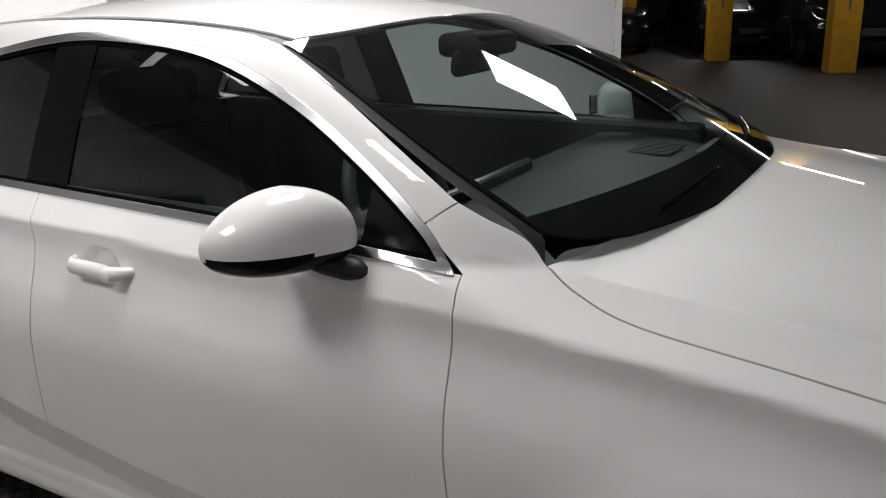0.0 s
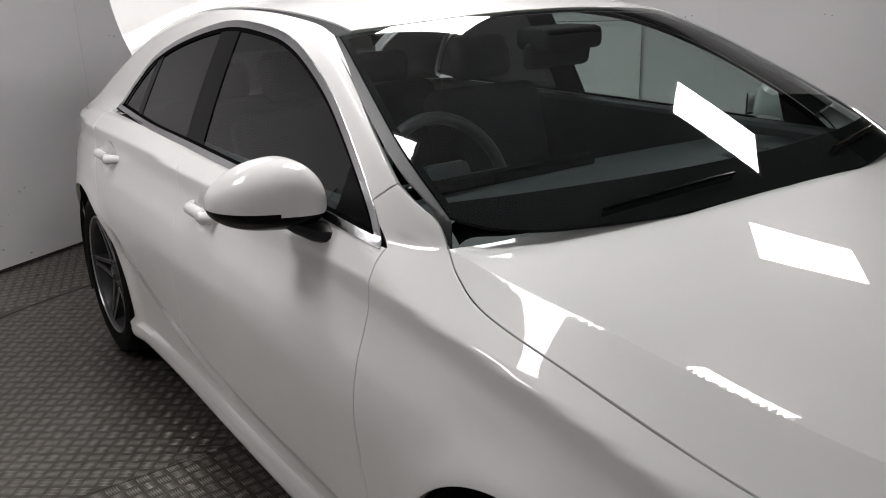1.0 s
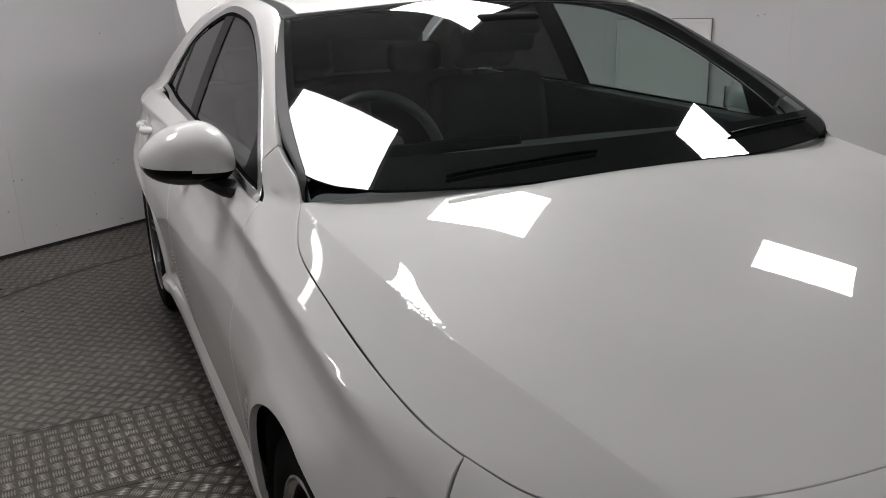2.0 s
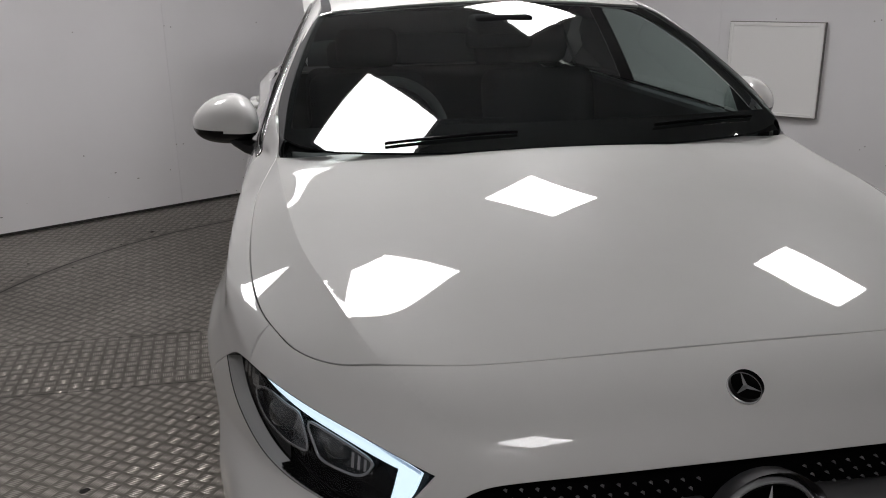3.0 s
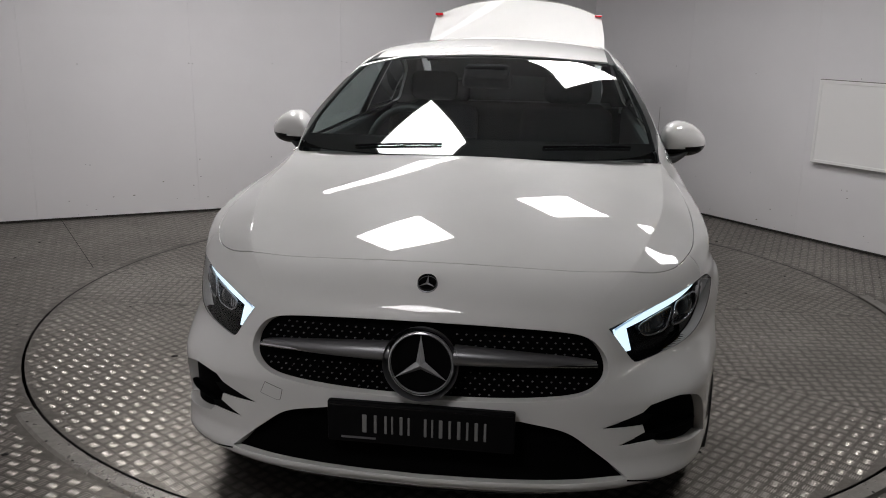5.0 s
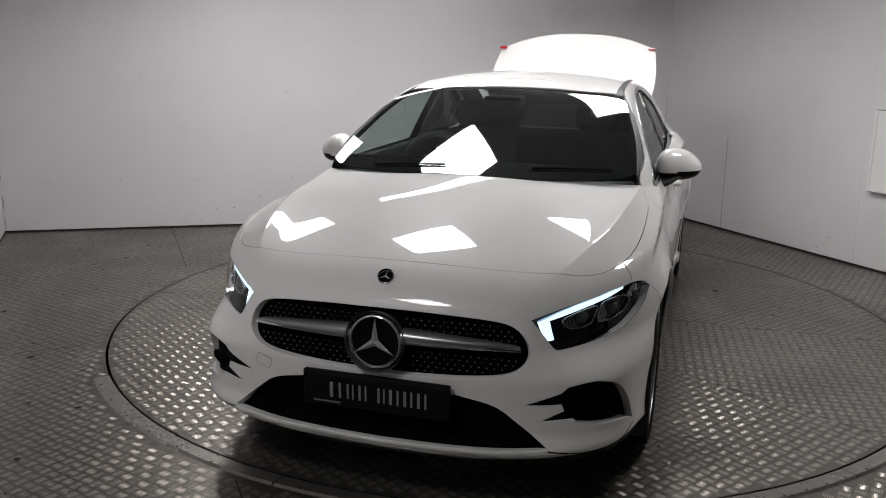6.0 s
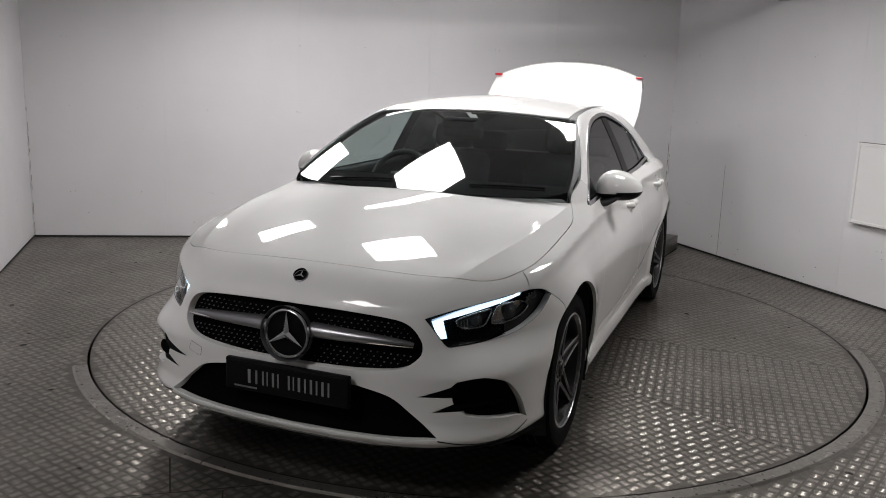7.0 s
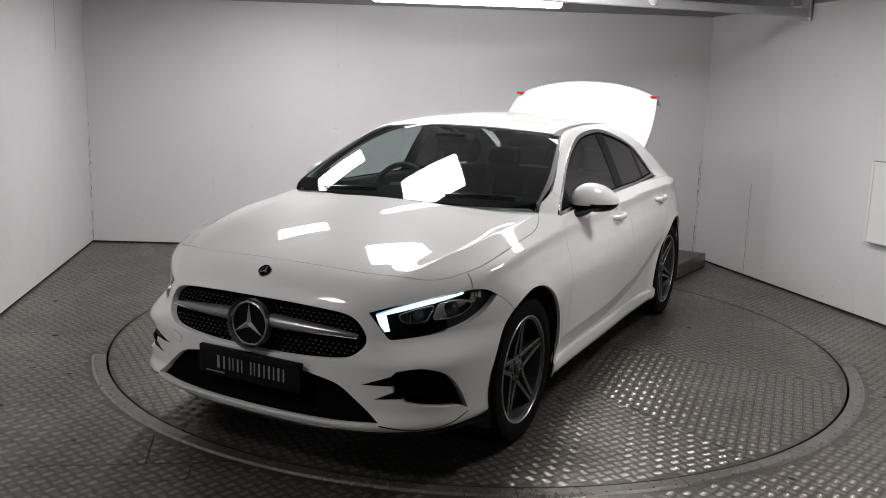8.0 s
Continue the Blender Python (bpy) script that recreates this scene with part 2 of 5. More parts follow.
def body_f(p):
    """Below zero inside the lower body."""
    x, y, z = np.abs(p[..., 0]), p[..., 1], p[..., 2]
    q = (z - .16) / (crease_z(y) - .16)
    mid = ramp(y, -1.15, -.85) * ramp(-y, -1.24, -1.02)
    flank = door_side(np.clip(q, 0, 1)) - .21 * smax(np.minimum(low_crease(y) - z, .09), 0 * z, .005)
    flank = smax(flank, sill_side(z), .003)
    low = mid * flank + (1 - mid) * end_side(np.clip(q, 0, 1))
    over = np.maximum(z - crease_z(y), 0)
    wide = half_width(y) + low - (.55 + .5 * ramp(y, -.7, .5)) * over
    for c in (-AXLE, AXLE):
        r = np.hypot(y - c, z - HUB_Z)
        wide = wide + .011 * np.exp(-((r - .385) / .055) ** 2)
    for c, h in ((.085, .868), (1.04, .884)):
        wide = wide - .019 * np.exp(-(((y - c) / .058) ** 2 + ((z - h) / .042) ** 2) ** 3)
    side = x - wide
    fold = bonnet_fold(y)
    rise = .0105 * ramp(y, -2.02, -1.8) * (1 - ramp(y, -1.4, -1.1))
    flare = rise * np.clip(1 - (fold - x) / .11, 0, 1.4) ** 2
    inner = bonnet_mid(y) - crown(np.minimum(x, 1.2)) + flare
    ridge = bonnet_mid(y) - crown(fold) + rise
    edge, rim = half_width(y) - .058, np.minimum(crease_z(y), ridge - .03)
    u = np.clip((x - fold) / np.maximum(edge - fold, .03), -9, 1)
    outer = rim + (ridge - rim) * (1 - u) ** 1.05 - .22 * np.maximum(x - edge, 0)
    rear = ramp(y, -1.02, -.42)
    top = smin(inner, outer, .003) * (1 - rear) + (deck_mid(y) - .03 * x * x) * rear
    w = ramp(z, .5, .63)
    front = (nose_mid(z) + sweep_low(x) * (1 - w) * (1 + .5 * ramp(-z, -.28, -.22)) + sweep_high(x) * w - y) * .9
    back = (y - 2.33 + .30 * x ** 3 + .10 * np.maximum(.55 - z, 0) + .12 * np.maximum(z - .8, 0)) * .95
    f = smax(side, z - top, .008)
    f = smax(f, front, .05 + .022 * ramp(z, .66, .76))
    f = smax(f, back, .08)
    return smax(f, .145 - z, .02)


def cabin_f(p):
    """Below zero inside the glasshouse."""
    x, y, z = np.abs(p[..., 0]), p[..., 1], p[..., 2]
    up = np.maximum(z - 1.0, 0)
    side = (x - glass_foot(y) + .43 * up + .22 * up * up) * .9
    top = (z - roof_mid(y) + .16 * x * x) * .9
    return smax(side, top, .034)


def screen_f(p):
    """The surface of the windscreen, carried on over the edges of its pillars."""
    x, y, z = np.abs(p[..., 0]), p[..., 1], p[..., 2]
    up = np.maximum(z - 1.0, 0)
    return smax((x - glass_foot(y) + .43 * up + .22 * up * up) * .9 - .006, (z - roof_mid(y) + .16 * x * x) * .9, .006)


def whole_f(p):
    return smin(body_f(p), cabin_f(p), .014 + .066 * ramp(p[..., 1], 1.0, 1.5))


def gradient(f, p):
    e = .002
    g = np.stack([f(p + d) - f(p - d) for d in np.eye(3) * e], -1)
    return g / np.maximum(np.linalg.norm(g, axis=-1, keepdims=True), 1e-9)


def cast(f, start, way, reach):
    """Where rays that come in from outside first meet f = 0."""
    n = 110
    lo, hi = np.zeros(len(start)), np.full(len(start), np.nan)
    for i in range(1, n + 1):
        s = reach * i / n
        inside = f(start + way * s) < 0
        first = inside & np.isnan(hi)
        hi[first] = s
        lo[np.isnan(hi)] = s
        if not np.isnan(hi).any():
            break
    hi = np.where(np.isnan(hi), reach, hi)
    for _ in range(16):
        m = (lo + hi) / 2
        inside = f(start + way * m[:, None]) < 0
        hi, lo = np.where(inside, m, hi), np.where(inside, lo, m)
    return start + way * ((lo + hi) / 2)[:, None]


class Axial:
    """A chart round the car's long axis: (place along y, turn about the axis)."""
    size = .8

    def flat(self, p):
        return np.stack([p[:, 1], self.size * np.arctan2(p[:, 2] - .55, p[:, 0])], -1)

    def lift(self, f, q):
        a = q[:, 1] / self.size
        d = np.stack([np.cos(a), np.zeros(len(a)), np.sin(a)], -1)
        o = np.stack([np.zeros(len(a)), q[:, 0], np.full(len(a), .55)], -1)
        return cast(f, o + d * 1.35, -d, 1.3)


class Plan:
    """A chart seen from above."""

    def flat(self, p):
        return p[:, :2].copy()

    def lift(self, f, q):
        o = np.stack([q[:, 0], q[:, 1], np.full(len(q), 1.7)], -1)
        return cast(f, o, np.tile((0., 0, -1), (len(q), 1)), 1.3)


class Nose:
    """A chart of the front seen from a point inside it: (turn, rise)."""
    size, c = .85, np.array((0, -1.2, .45))

    def flat(self, p):
        d = p - self.c
        return self.size * np.stack([np.arctan2(d[:, 0], -d[:, 1]), np.arctan2(d[:, 2], np.hypot(d[:, 0], d[:, 1]))], -1)

    def lift(self, f, q):
        a, b = q[:, 0] / self.size, q[:, 1] / self.size
        d = np.stack([np.sin(a) * np.cos(b), -np.cos(a) * np.cos(b), np.sin(b)], -1)
        return cast(f, self.c + d * 1.5, -d, 1.45)


AXIAL, PLAN, NOSE = Axial(), Plan(), Nose()
# ---------------------------------------------------------------- mesh helpers
from mathutils.geometry import delaunay_2d_cdt


def mesh_part(name, verts, faces, material, parent=None, label="", normals=None, smooth=True, corners=None):
    me = bpy.data.meshes.new(name)
    me.from_pydata([tuple(map(float, v)) for v in verts], [], [tuple(map(int, f)) for f in faces])
    me.materials.append(material)
    me.polygons.foreach_set("use_smooth", [smooth] * len(me.polygons))
    me.update()
    if normals is not None:
        if corners:
            me.normals_split_custom_set([tuple(map(float, corners.get((i, v), normals[v]))) for i, f in enumerate(faces) for v in f])
        else:
            me.normals_split_custom_set_from_vertices([tuple(map(float, n)) for n in normals])
    ob = new(name, me)
    if parent:
        ob.parent = parent
    return tagged(ob, label) if label else ob


def part(name, bm, material, parent=None, label="", smooth=False):
    """Links a bmesh as one mesh object, under a thing or a part."""
    bmesh.ops.recalc_face_normals(bm, faces=bm.faces)
    me = bpy.data.meshes.new(name)
    bm.to_mesh(me)
    bm.free()
    me.materials.append(material)
    if smooth:
        me.polygons.foreach_set("use_smooth", [True] * len(me.polygons))
        me.set_sharp_from_angle(angle=radians(35))
    ob = new(name, me)
    if parent:
        ob.parent = parent
    return tagged(ob, label) if label else ob


def thing(name, m, label, category, group="", kind=""):
    ob = new(name)
    ob.matrix_world = m
    ob.empty_display_size = .1
    return tagged(ob, label, category, group, kind)


def box(bm, lo, hi, bevel=0.0, m=None, segments=2):
    """A box from corner lo to corner hi, with rounded edges, into bm."""
    made = bmesh.ops.create_cube(bm, size=1)
    vs = made["verts"]
    for v in vs:
        v.co = Vector([(a + b) / 2 + c * (b - a) for a, b, c in zip(lo, hi, v.co)])
    if bevel:
        es = list({e for v in vs for e in v.link_edges})
        r = bmesh.ops.bevel(bm, geom=es, offset=bevel, segments=segments, profile=.5, affect="EDGES")
        vs = list({v for f in r["faces"] for v in f.verts} | {v for v in vs if v.is_valid})
    if m is not None:
        bmesh.ops.transform(bm, matrix=m, verts=vs)
    return vs


def lathe(profile, n=64, axis="x"):
    """A bmesh turned from (along, radius) pairs round an axis."""
    bm = bmesh.new()
    rings = []
    for a, r in profile:
        ring = []
        for i in range(n):
            c, s = r * math.cos(math.tau * i / n), r * math.sin(math.tau * i / n)
            ring.append(bm.verts.new((a, c, s) if axis == "x" else (c, s, a)))
        rings.append(ring)
    for p, q in zip(rings, rings[1:]):
        for i in range(n):
            bm.faces.new((p[i], p[(i + 1) % n], q[(i + 1) % n], q[i]))
    return bm


def tube(points, radius, n=10, flat=1.0):
    """A round bar along points, into a new bmesh; flat squeezes it upright."""
    bm = bmesh.new()
    rings = []
    pts = [Vector(p) for p in points]
    for i, p in enumerate(pts):
        d = (pts[min(i + 1, len(pts) - 1)] - pts[max(i - 1, 0)]).normalized()
        up = Vector((0, 0, 1)) if abs(d.z) < .9 else Vector((0, 1, 0))
        a = d.cross(up).normalized()
        b = a.cross(d)
        r = radius[i] if isinstance(radius, (list, tuple)) else radius
        rings.append([bm.verts.new(p + r * (a * math.cos(math.tau * k / n) + b * flat * math.sin(math.tau * k / n))) for k in range(n)])
    for p, q in zip(rings, rings[1:]):
        for k in range(n):
            bm.faces.new((p[k], p[(k + 1) % n], q[(k + 1) % n], q[k]))
    bm.faces.new(rings[0])
    bm.faces.new(rings[-1])
    return bm


def slab(outline, depth, bm=None, m=None, bevel=0.0):
    """A flat plate with an outline in x, z, from y = 0 to y = depth."""
    bm = bm or bmesh.new()
    f = bm.faces.new([bm.verts.new((x, 0, z)) for x, z in outline])
    r = bmesh.ops.extrude_face_region(bm, geom=[f])
    top = [v for v in r["geom"] if isinstance(v, bmesh.types.BMVert)]
    bmesh.ops.translate(bm, vec=(0, depth, 0), verts=top)
    vs = list(f.verts) + top
    if bevel:
        es = [e for e in f.edges]
        b = bmesh.ops.bevel(bm, geom=es, offset=bevel, segments=2, profile=.5, affect="EDGES")
        vs = list({v for v in vs if v.is_valid} | {v for fc in b["faces"] for v in fc.verts})
    if m is not None:
        bmesh.ops.transform(bm, matrix=m, verts=vs)
    return bm


def curve(pts, step=.012, closed=False):
    """A smooth line through points, evenly spaced."""
    p = np.array(pts, float)
    if len(p) < 3 and not closed:
        n = max(2, int(np.linalg.norm(p[-1] - p[0]) / step) + 1)
        return p[0] + (p[-1] - p[0]) * np.linspace(0, 1, n)[:, None]
    q = np.vstack([p[-1:], p, p[:2]]) if closed else np.vstack([2 * p[:1] - p[1:2], p, 2 * p[-1:] - p[-2:-1]])
    out = []
    for i in range(1, len(q) - 2):
        t = np.linspace(0, 1, 24, endpoint=False)[:, None]
        a, b, c, d = q[i - 1], q[i], q[i + 1], q[i + 2]
        out.append(.5 * (2 * b + (c - a) * t + (2 * a - 5 * b + 4 * c - d) * t * t + (3 * b - a - 3 * c + d) * t ** 3))
    out = np.vstack(out + [q[-2:-1]])
    s = np.concatenate(([0], np.cumsum(np.linalg.norm(np.diff(out, axis=0), axis=1))))
    g = np.linspace(0, s[-1], max(3, int(s[-1] / step) + 1))
    return np.stack([np.interp(g, s, out[:, k]) for k in range(out.shape[1])], -1)


def ring_of(*segments, step=.012):
    """A closed outline of smooth pieces with corners between them."""
    parts = [curve(s, step)[:-1] for s in segments]
    return np.vstack(parts)


def within(poly, q):
    """Which points q lie inside the polygon."""
    x, y = q[:, 0], q[:, 1]
    res = np.zeros(len(q), bool)
    a, b = poly, np.roll(poly, -1, 0)
    for (x0, y0), (x1, y1) in zip(a, b):
        hit = (y0 > y) != (y1 > y)
        if y1 != y0:
            res ^= hit & (x < (x1 - x0) * (y - y0) / (y1 - y0) + x0)
    return res


def shrink(poly, d):
    """Moves a closed outline inwards by d."""
    area = np.sum(poly[:, 0] * np.roll(poly[:, 1], -1) - np.roll(poly[:, 0], -1) * poly[:, 1])
    if area < 0:
        poly = poly[::-1]
    t = np.roll(poly, -1, 0) - np.roll(poly, 1, 0)
    t /= np.maximum(np.linalg.norm(t, axis=1, keepdims=True), 1e-9)
    return poly + d * np.stack([-t[:, 1], t[:, 0]], -1)


def panel(name, f, chart, outline, material, parent, holes=(), h=.02, inset=.003, fold=.016, raise_by=0.0, sides=(1,), label="", creases=()):
    """Pressed panels on the surface f = 0 with the given outline, edges turned in, sharp along creases. One object for each of sides."""
    loops = [shrink(chart.flat(np.asarray(outline, float)), inset)]
    loops += [shrink(chart.flat(np.asarray(o, float)), -inset)[::-1] for o in holes]
    lo, hi = loops[0].min(0), loops[0].max(0)
    gx, gy = np.arange(lo[0], hi[0], h), np.arange(lo[1], hi[1], h * .87)
    g = np.stack(np.meshgrid(gx, gy), -1)
    g[1::2, :, 0] += h / 2
    g = g.reshape(-1, 2)
    keep = within(loops[0], g)
    for o in loops[1:]:
        keep &= ~within(o, g)
    g = g[keep]
    edge = np.vstack(loops)
    near = np.array([np.min((edge[:, 0] - p[0]) ** 2 + (edge[:, 1] - p[1]) ** 2) for p in g]) if len(g) else np.zeros(0)
    g = g[near > (.45 * h) ** 2] if len(g) else g
    flat, edges, at = edge, [], 0
    for o in loops:
        edges += [(at + i, at + (i + 1) % len(o)) for i in range(len(o))]
        at += len(o)
    sharp = []
    for c in creases:
        c = chart.flat(np.asarray(c, float))
        ok = within(loops[0], c)
        for o in loops[1:]:
            ok &= ~within(o, c)
        ok &= np.array([np.min((edge[:, 0] - p[0]) ** 2 + (edge[:, 1] - p[1]) ** 2) > .004 ** 2 for p in c])
        for i in range(len(c)):
            if ok[i]:
                if i and ok[i - 1]:
                    edges.append((len(flat) - 1, len(flat)))
                sharp.append(len(flat))
                flat = np.vstack([flat, c[i:i + 1]])
        c = c[ok]
        g = np.array([p for p in g if np.min((c[:, 0] - p[0]) ** 2 + (c[:, 1] - p[1]) ** 2) > (.5 * h) ** 2])
    flat = np.vstack([flat, g])
    vs, _, tris, origin, _, _ = delaunay_2d_cdt([Vector(p) for p in flat], edges, [], 0, 1e-7)
    v2 = np.array([tuple(v) for v in vs])
    tris = np.array([t for t in tris if len(t) == 3])
    mid = v2[tris].mean(1)
    good = within(loops[0], mid)
    for o in loops[1:]:
        good &= ~within(o, mid)
    tris = tris[good]
    index = {}
    for i, os in enumerate(origin):
        for o in os:
            index[o] = i
    p = chart.lift(f, v2)
    n = gradient(f, p)
    p = p + n * raise_by
    c = np.cross(p[tris[:, 1]] - p[tris[:, 0]], p[tris[:, 2]] - p[tris[:, 0]])
    flip = np.einsum("ij,ij->i", c, n[tris[:, 0]]) < 0
    tris[flip] = tris[flip][:, ::-1]
    corners, at_crease = {}, {index[i] for i in sharp}
    if sharp:
        keys = [(i, v) for i, t in enumerate(tris) for v in t if v in at_crease]
        mids = np.array([v2[tris[i]].mean(0) for i, v in keys])
        base = np.array([v2[v] for i, v in keys])
        way = mids - base
        side_n = gradient(f, chart.lift(f, base + way * (.007 / np.linalg.norm(way, axis=1, keepdims=True))))
        corners = dict(zip(keys, side_n))
    P, N, F, at = [p], [n], [tuple(t) for t in tris], 0
    count = len(p)
    for k, o in enumerate(loops):
        ids = [index[at + i] for i in range(len(o))]
        at += len(o)
        if not fold:
            continue
        q, m = p[ids], n[ids]
        t = np.roll(q, -1, 0) - np.roll(q, 1, 0)
        t /= np.maximum(np.linalg.norm(t, axis=1, keepdims=True), 1e-9)
        out = np.cross(t, m)
        mid2 = q.mean(0) - q
        if (np.einsum("ij,ij->i", out, mid2).mean() > 0) == (k == 0):
            out = -out
        L = len(ids)
        r1, r2 = q + out * .0015 - m * .002, q + out * .0015 - m * fold
        P += [r1, r2]
        N += [out, out]
        for i in range(L):
            j = (i + 1) % L
            quad = [(ids[i], ids[j], count + j, count + i), (count + i, count + j, count + L + j, count + L + i)]
            turn = np.dot(np.cross(q[j] - q[i], r1[i] - q[i]), out[i]) < 0
            F += [a[::-1] if turn else a for a in quad]
        count += 2 * L
    P, N = np.vstack(P), np.vstack(N)
    made = []
    for s in sides:
        k = np.array((s, 1, 1))
        made.append(mesh_part(name, P * k, F if s > 0 else [a[::-1] for a in F], material, parent, label, N * k, corners={key: c * k for key, c in corners.items()}))
    return made if len(made) > 1 else made[0]


def mirrored(pts):
    return [(-x, y, z) for x, y, z in reversed(pts)]


def on(f, chart, pts, raise_by=0.0):
    """Points laid onto the surface."""
    p = chart.lift(f, chart.flat(np.asarray(pts, float)))
    return p + gradient(f, p) * raise_by
# ---------------------------------------------------------------- the white saloon
car = thing("car", pose(0, 0, 0), "white four-door saloon car with its boot lid open on a turntable", "car")
BOTH = (1, -1)

# bonnet and front shut line
seam_front = [(0, -2.03, .845), (.25, -2.022, .845), (.42, -2.003, .845), (.56, -1.966, .845)]
seam_corner = [(.56, -1.966, .845), (.645, -1.922, .845), (.710, -1.857, .848), (.755, -1.765, .855), (.779, -1.68, .875), (.795, -1.55, .90), (.80, -1.35, .915), (.792, -1.13, .935), (.768, -1.02, .965), (.742, -.955, 1.015)]
seam_rear = [(.742, -.955, 1.015), (.62, -.998, 1.02), (.3, -1.052, 1.05), (0, -1.068, 1.05)]
seam_front, seam_corner, seam_rear = ([tuple(p) for p in on(body_f, PLAN, q)] for q in (seam_front, seam_corner, seam_rear))
half = np.vstack([curve(seam_front)[:-1], curve(seam_corner)[:-1], curve(seam_rear)])
bonnet_ring = np.vstack([half, (half * (-1, 1, 1))[::-1][1:-1]])
fold_y = np.arange(-2.10, -.93, .011)
fold_line = np.stack([bonnet_fold(fold_y), fold_y, .8 + 0 * fold_y], -1)
fold_line = on(body_f, PLAN, fold_line)
fold_lines = [fold_line, fold_line * (-1, 1, 1)]
bonnet = panel("bonnet", body_f, PLAN, bonnet_ring, WHITE, car, h=.0115, inset=.0024, creases=fold_lines)

# headlamp outline: along the top from the inner corner to the rear tip, and back below
lamp_top = [(.508, -2.119, .712), (.58, -2.03, .732), (.657, -1.95, .750), (.73, -1.87, .768), (.795, -1.79, .780)]
lamp_rear = [(.795, -1.79, .780), (.83, -1.72, .772), (.856, -1.665, .745)]
lamp_low = [(.856, -1.665, .745), (.846, -1.75, .692), (.815, -1.84, .655), (.76, -1.915, .632), (.68, -1.995, .616), (.60, -2.065, .606), (.582, -2.078, .607)]
lamp_in = [(.582, -2.078, .607), (.565, -2.086, .625), (.508, -2.119, .712)]
lamp_top, lamp_rear, lamp_low, lamp_in = ([tuple(p) for p in on(body_f, NOSE, q)] for q in (lamp_top, lamp_rear, lamp_low, lamp_in))
lamp_ring = ring_of(lamp_top, lamp_rear, lamp_low, lamp_in)

ARCH = .385


def arch(c, a0, a1, r=ARCH, n=16):
    """The rim of a wheel arch, by angles in degrees from the rear towards the top."""
    return [(.885, c + r * math.cos(radians(a0 + (a1 - a0) * i / n)), HUB_Z + r * math.sin(radians(a0 + (a1 - a0) * i / n))) for i in range(n + 1)]


# front bumper with the nose panel
arch_front = arch(-AXLE, 122, 193)
bumper_half = [
    curve(seam_front), curve(seam_corner[:4]), curve([seam_corner[3], lamp_top[-1]]), curve(lamp_top[::-1]), curve(lamp_in[::-1]), curve(lamp_low[::-1]),
    curve([lamp_rear[-1], (.872, -1.60, .70), arch_front[0]]), curve(arch_front),
    curve([arch_front[-1], (.868, -1.738, .243)]),
    curve([(.868, -1.738, .243), (.82, -1.93, .241), (.70, -2.05, .242), (.576, -2.115, .241), (.4, -2.17, .236), (.2, -2.2, .231), (0, -2.21, .229)])]
half = np.vstack([c[:-1] for c in bumper_half[:-1]] + [bumper_half[-1]])
bumper_ring = np.vstack([half, (half * (-1, 1, 1))[::-1][1:-1]])


def sym(*segments):
    h = np.vstack([curve(s)[:-1] for s in segments[:-1]] + [curve(segments[-1])])
    return np.vstack([h, (h * (-1, 1, 1))[::-1][1:-1]])


grille_ring = sym([(0, -2.18, .722), (.2, -2.175, .719), (.38, -2.16, .709), (.45, -2.15, .694), (.492, -2.145, .66), (.514, -2.14, .61), (.497, -2.15, .570), (.43, -2.165, .530), (.3, -2.185, .51), (.15, -2.2, .502), (0, -2.2, .50)])
low_ring = sym([(0, -2.2, .455), (.28, -2.19, .447)], [(.28, -2.19, .447), (.40, -2.175, .42), (.48, -2.165, .366), (.575, -2.14, .285)], [(.575, -2.14, .285), (.54, -2.15, .279), (.3, -2.2, .268), (0, -2.21, .262)])
intake_ring = ring_of([(.500, -2.161, .430), (.617, -2.126, .473)], [(.617, -2.126, .473), (.638, -2.119, .494)], [(.638, -2.119, .494), (.69, -2.09, .506), (.735, -2.05, .505), (.79, -1.985, .474), (.820, -1.92, .400), (.837, -1.876, .312)],
                      [(.837, -1.876, .312), (.818, -1.92, .333), (.77, -1.99, .346), (.718, -2.064, .354), (.672, -2.095, .364)], [(.672, -2.095, .364), (.655, -2.104, .382)],
                      [(.655, -2.104, .382), (.552, -2.147, .374)], [(.552, -2.147, .374), (.628, -2.118, .410)], [(.628, -2.118, .410), (.620, -2.122, .432)], [(.620, -2.122, .432), (.500, -2.161, .430)], step=.008)
bumper = panel("front_bumper", body_f, NOSE, bumper_ring, WHITE, car, [grille_ring, low_ring, intake_ring, intake_ring * (-1, 1, 1)], h=.012, inset=.0011, fold=.03, creases=fold_lines)
grille = panel("grille", body_f, NOSE, grille_ring, VOID_BLACK, car, h=.03, inset=-.004, fold=0, raise_by=-.028, label="black radiator grille with rows of silver pins")
panel("lower_grille", body_f, NOSE, low_ring, VOID_BLACK, car, h=.03, inset=-.004, fold=0, raise_by=-.03, label="black lower air intake")
panel("side_intake", body_f, NOSE, intake_ring, VOID_BLACK, car, h=.03, inset=-.004, fold=0, raise_by=-.03, sides=BOTH, label="black side air intake")
slit = ring_of([(.575, -2.14, .279), (.68, -2.06, .266), (.78, -1.97, .272), (.838, -1.875, .300)], [(.838, -1.875, .300), (.838, -1.875, .296)], [(.838, -1.875, .296), (.78, -1.97, .266), (.68, -2.06, .260), (.575, -2.14, .274)], [(.575, -2.14, .274), (.575, -2.14, .279)], step=.006)
panel("lip_slit", body_f, NOSE, slit, VOID_BLACK, car, h=.02, inset=0, fold=0, raise_by=.0012, sides=BOTH, label="dark slit above the lip")
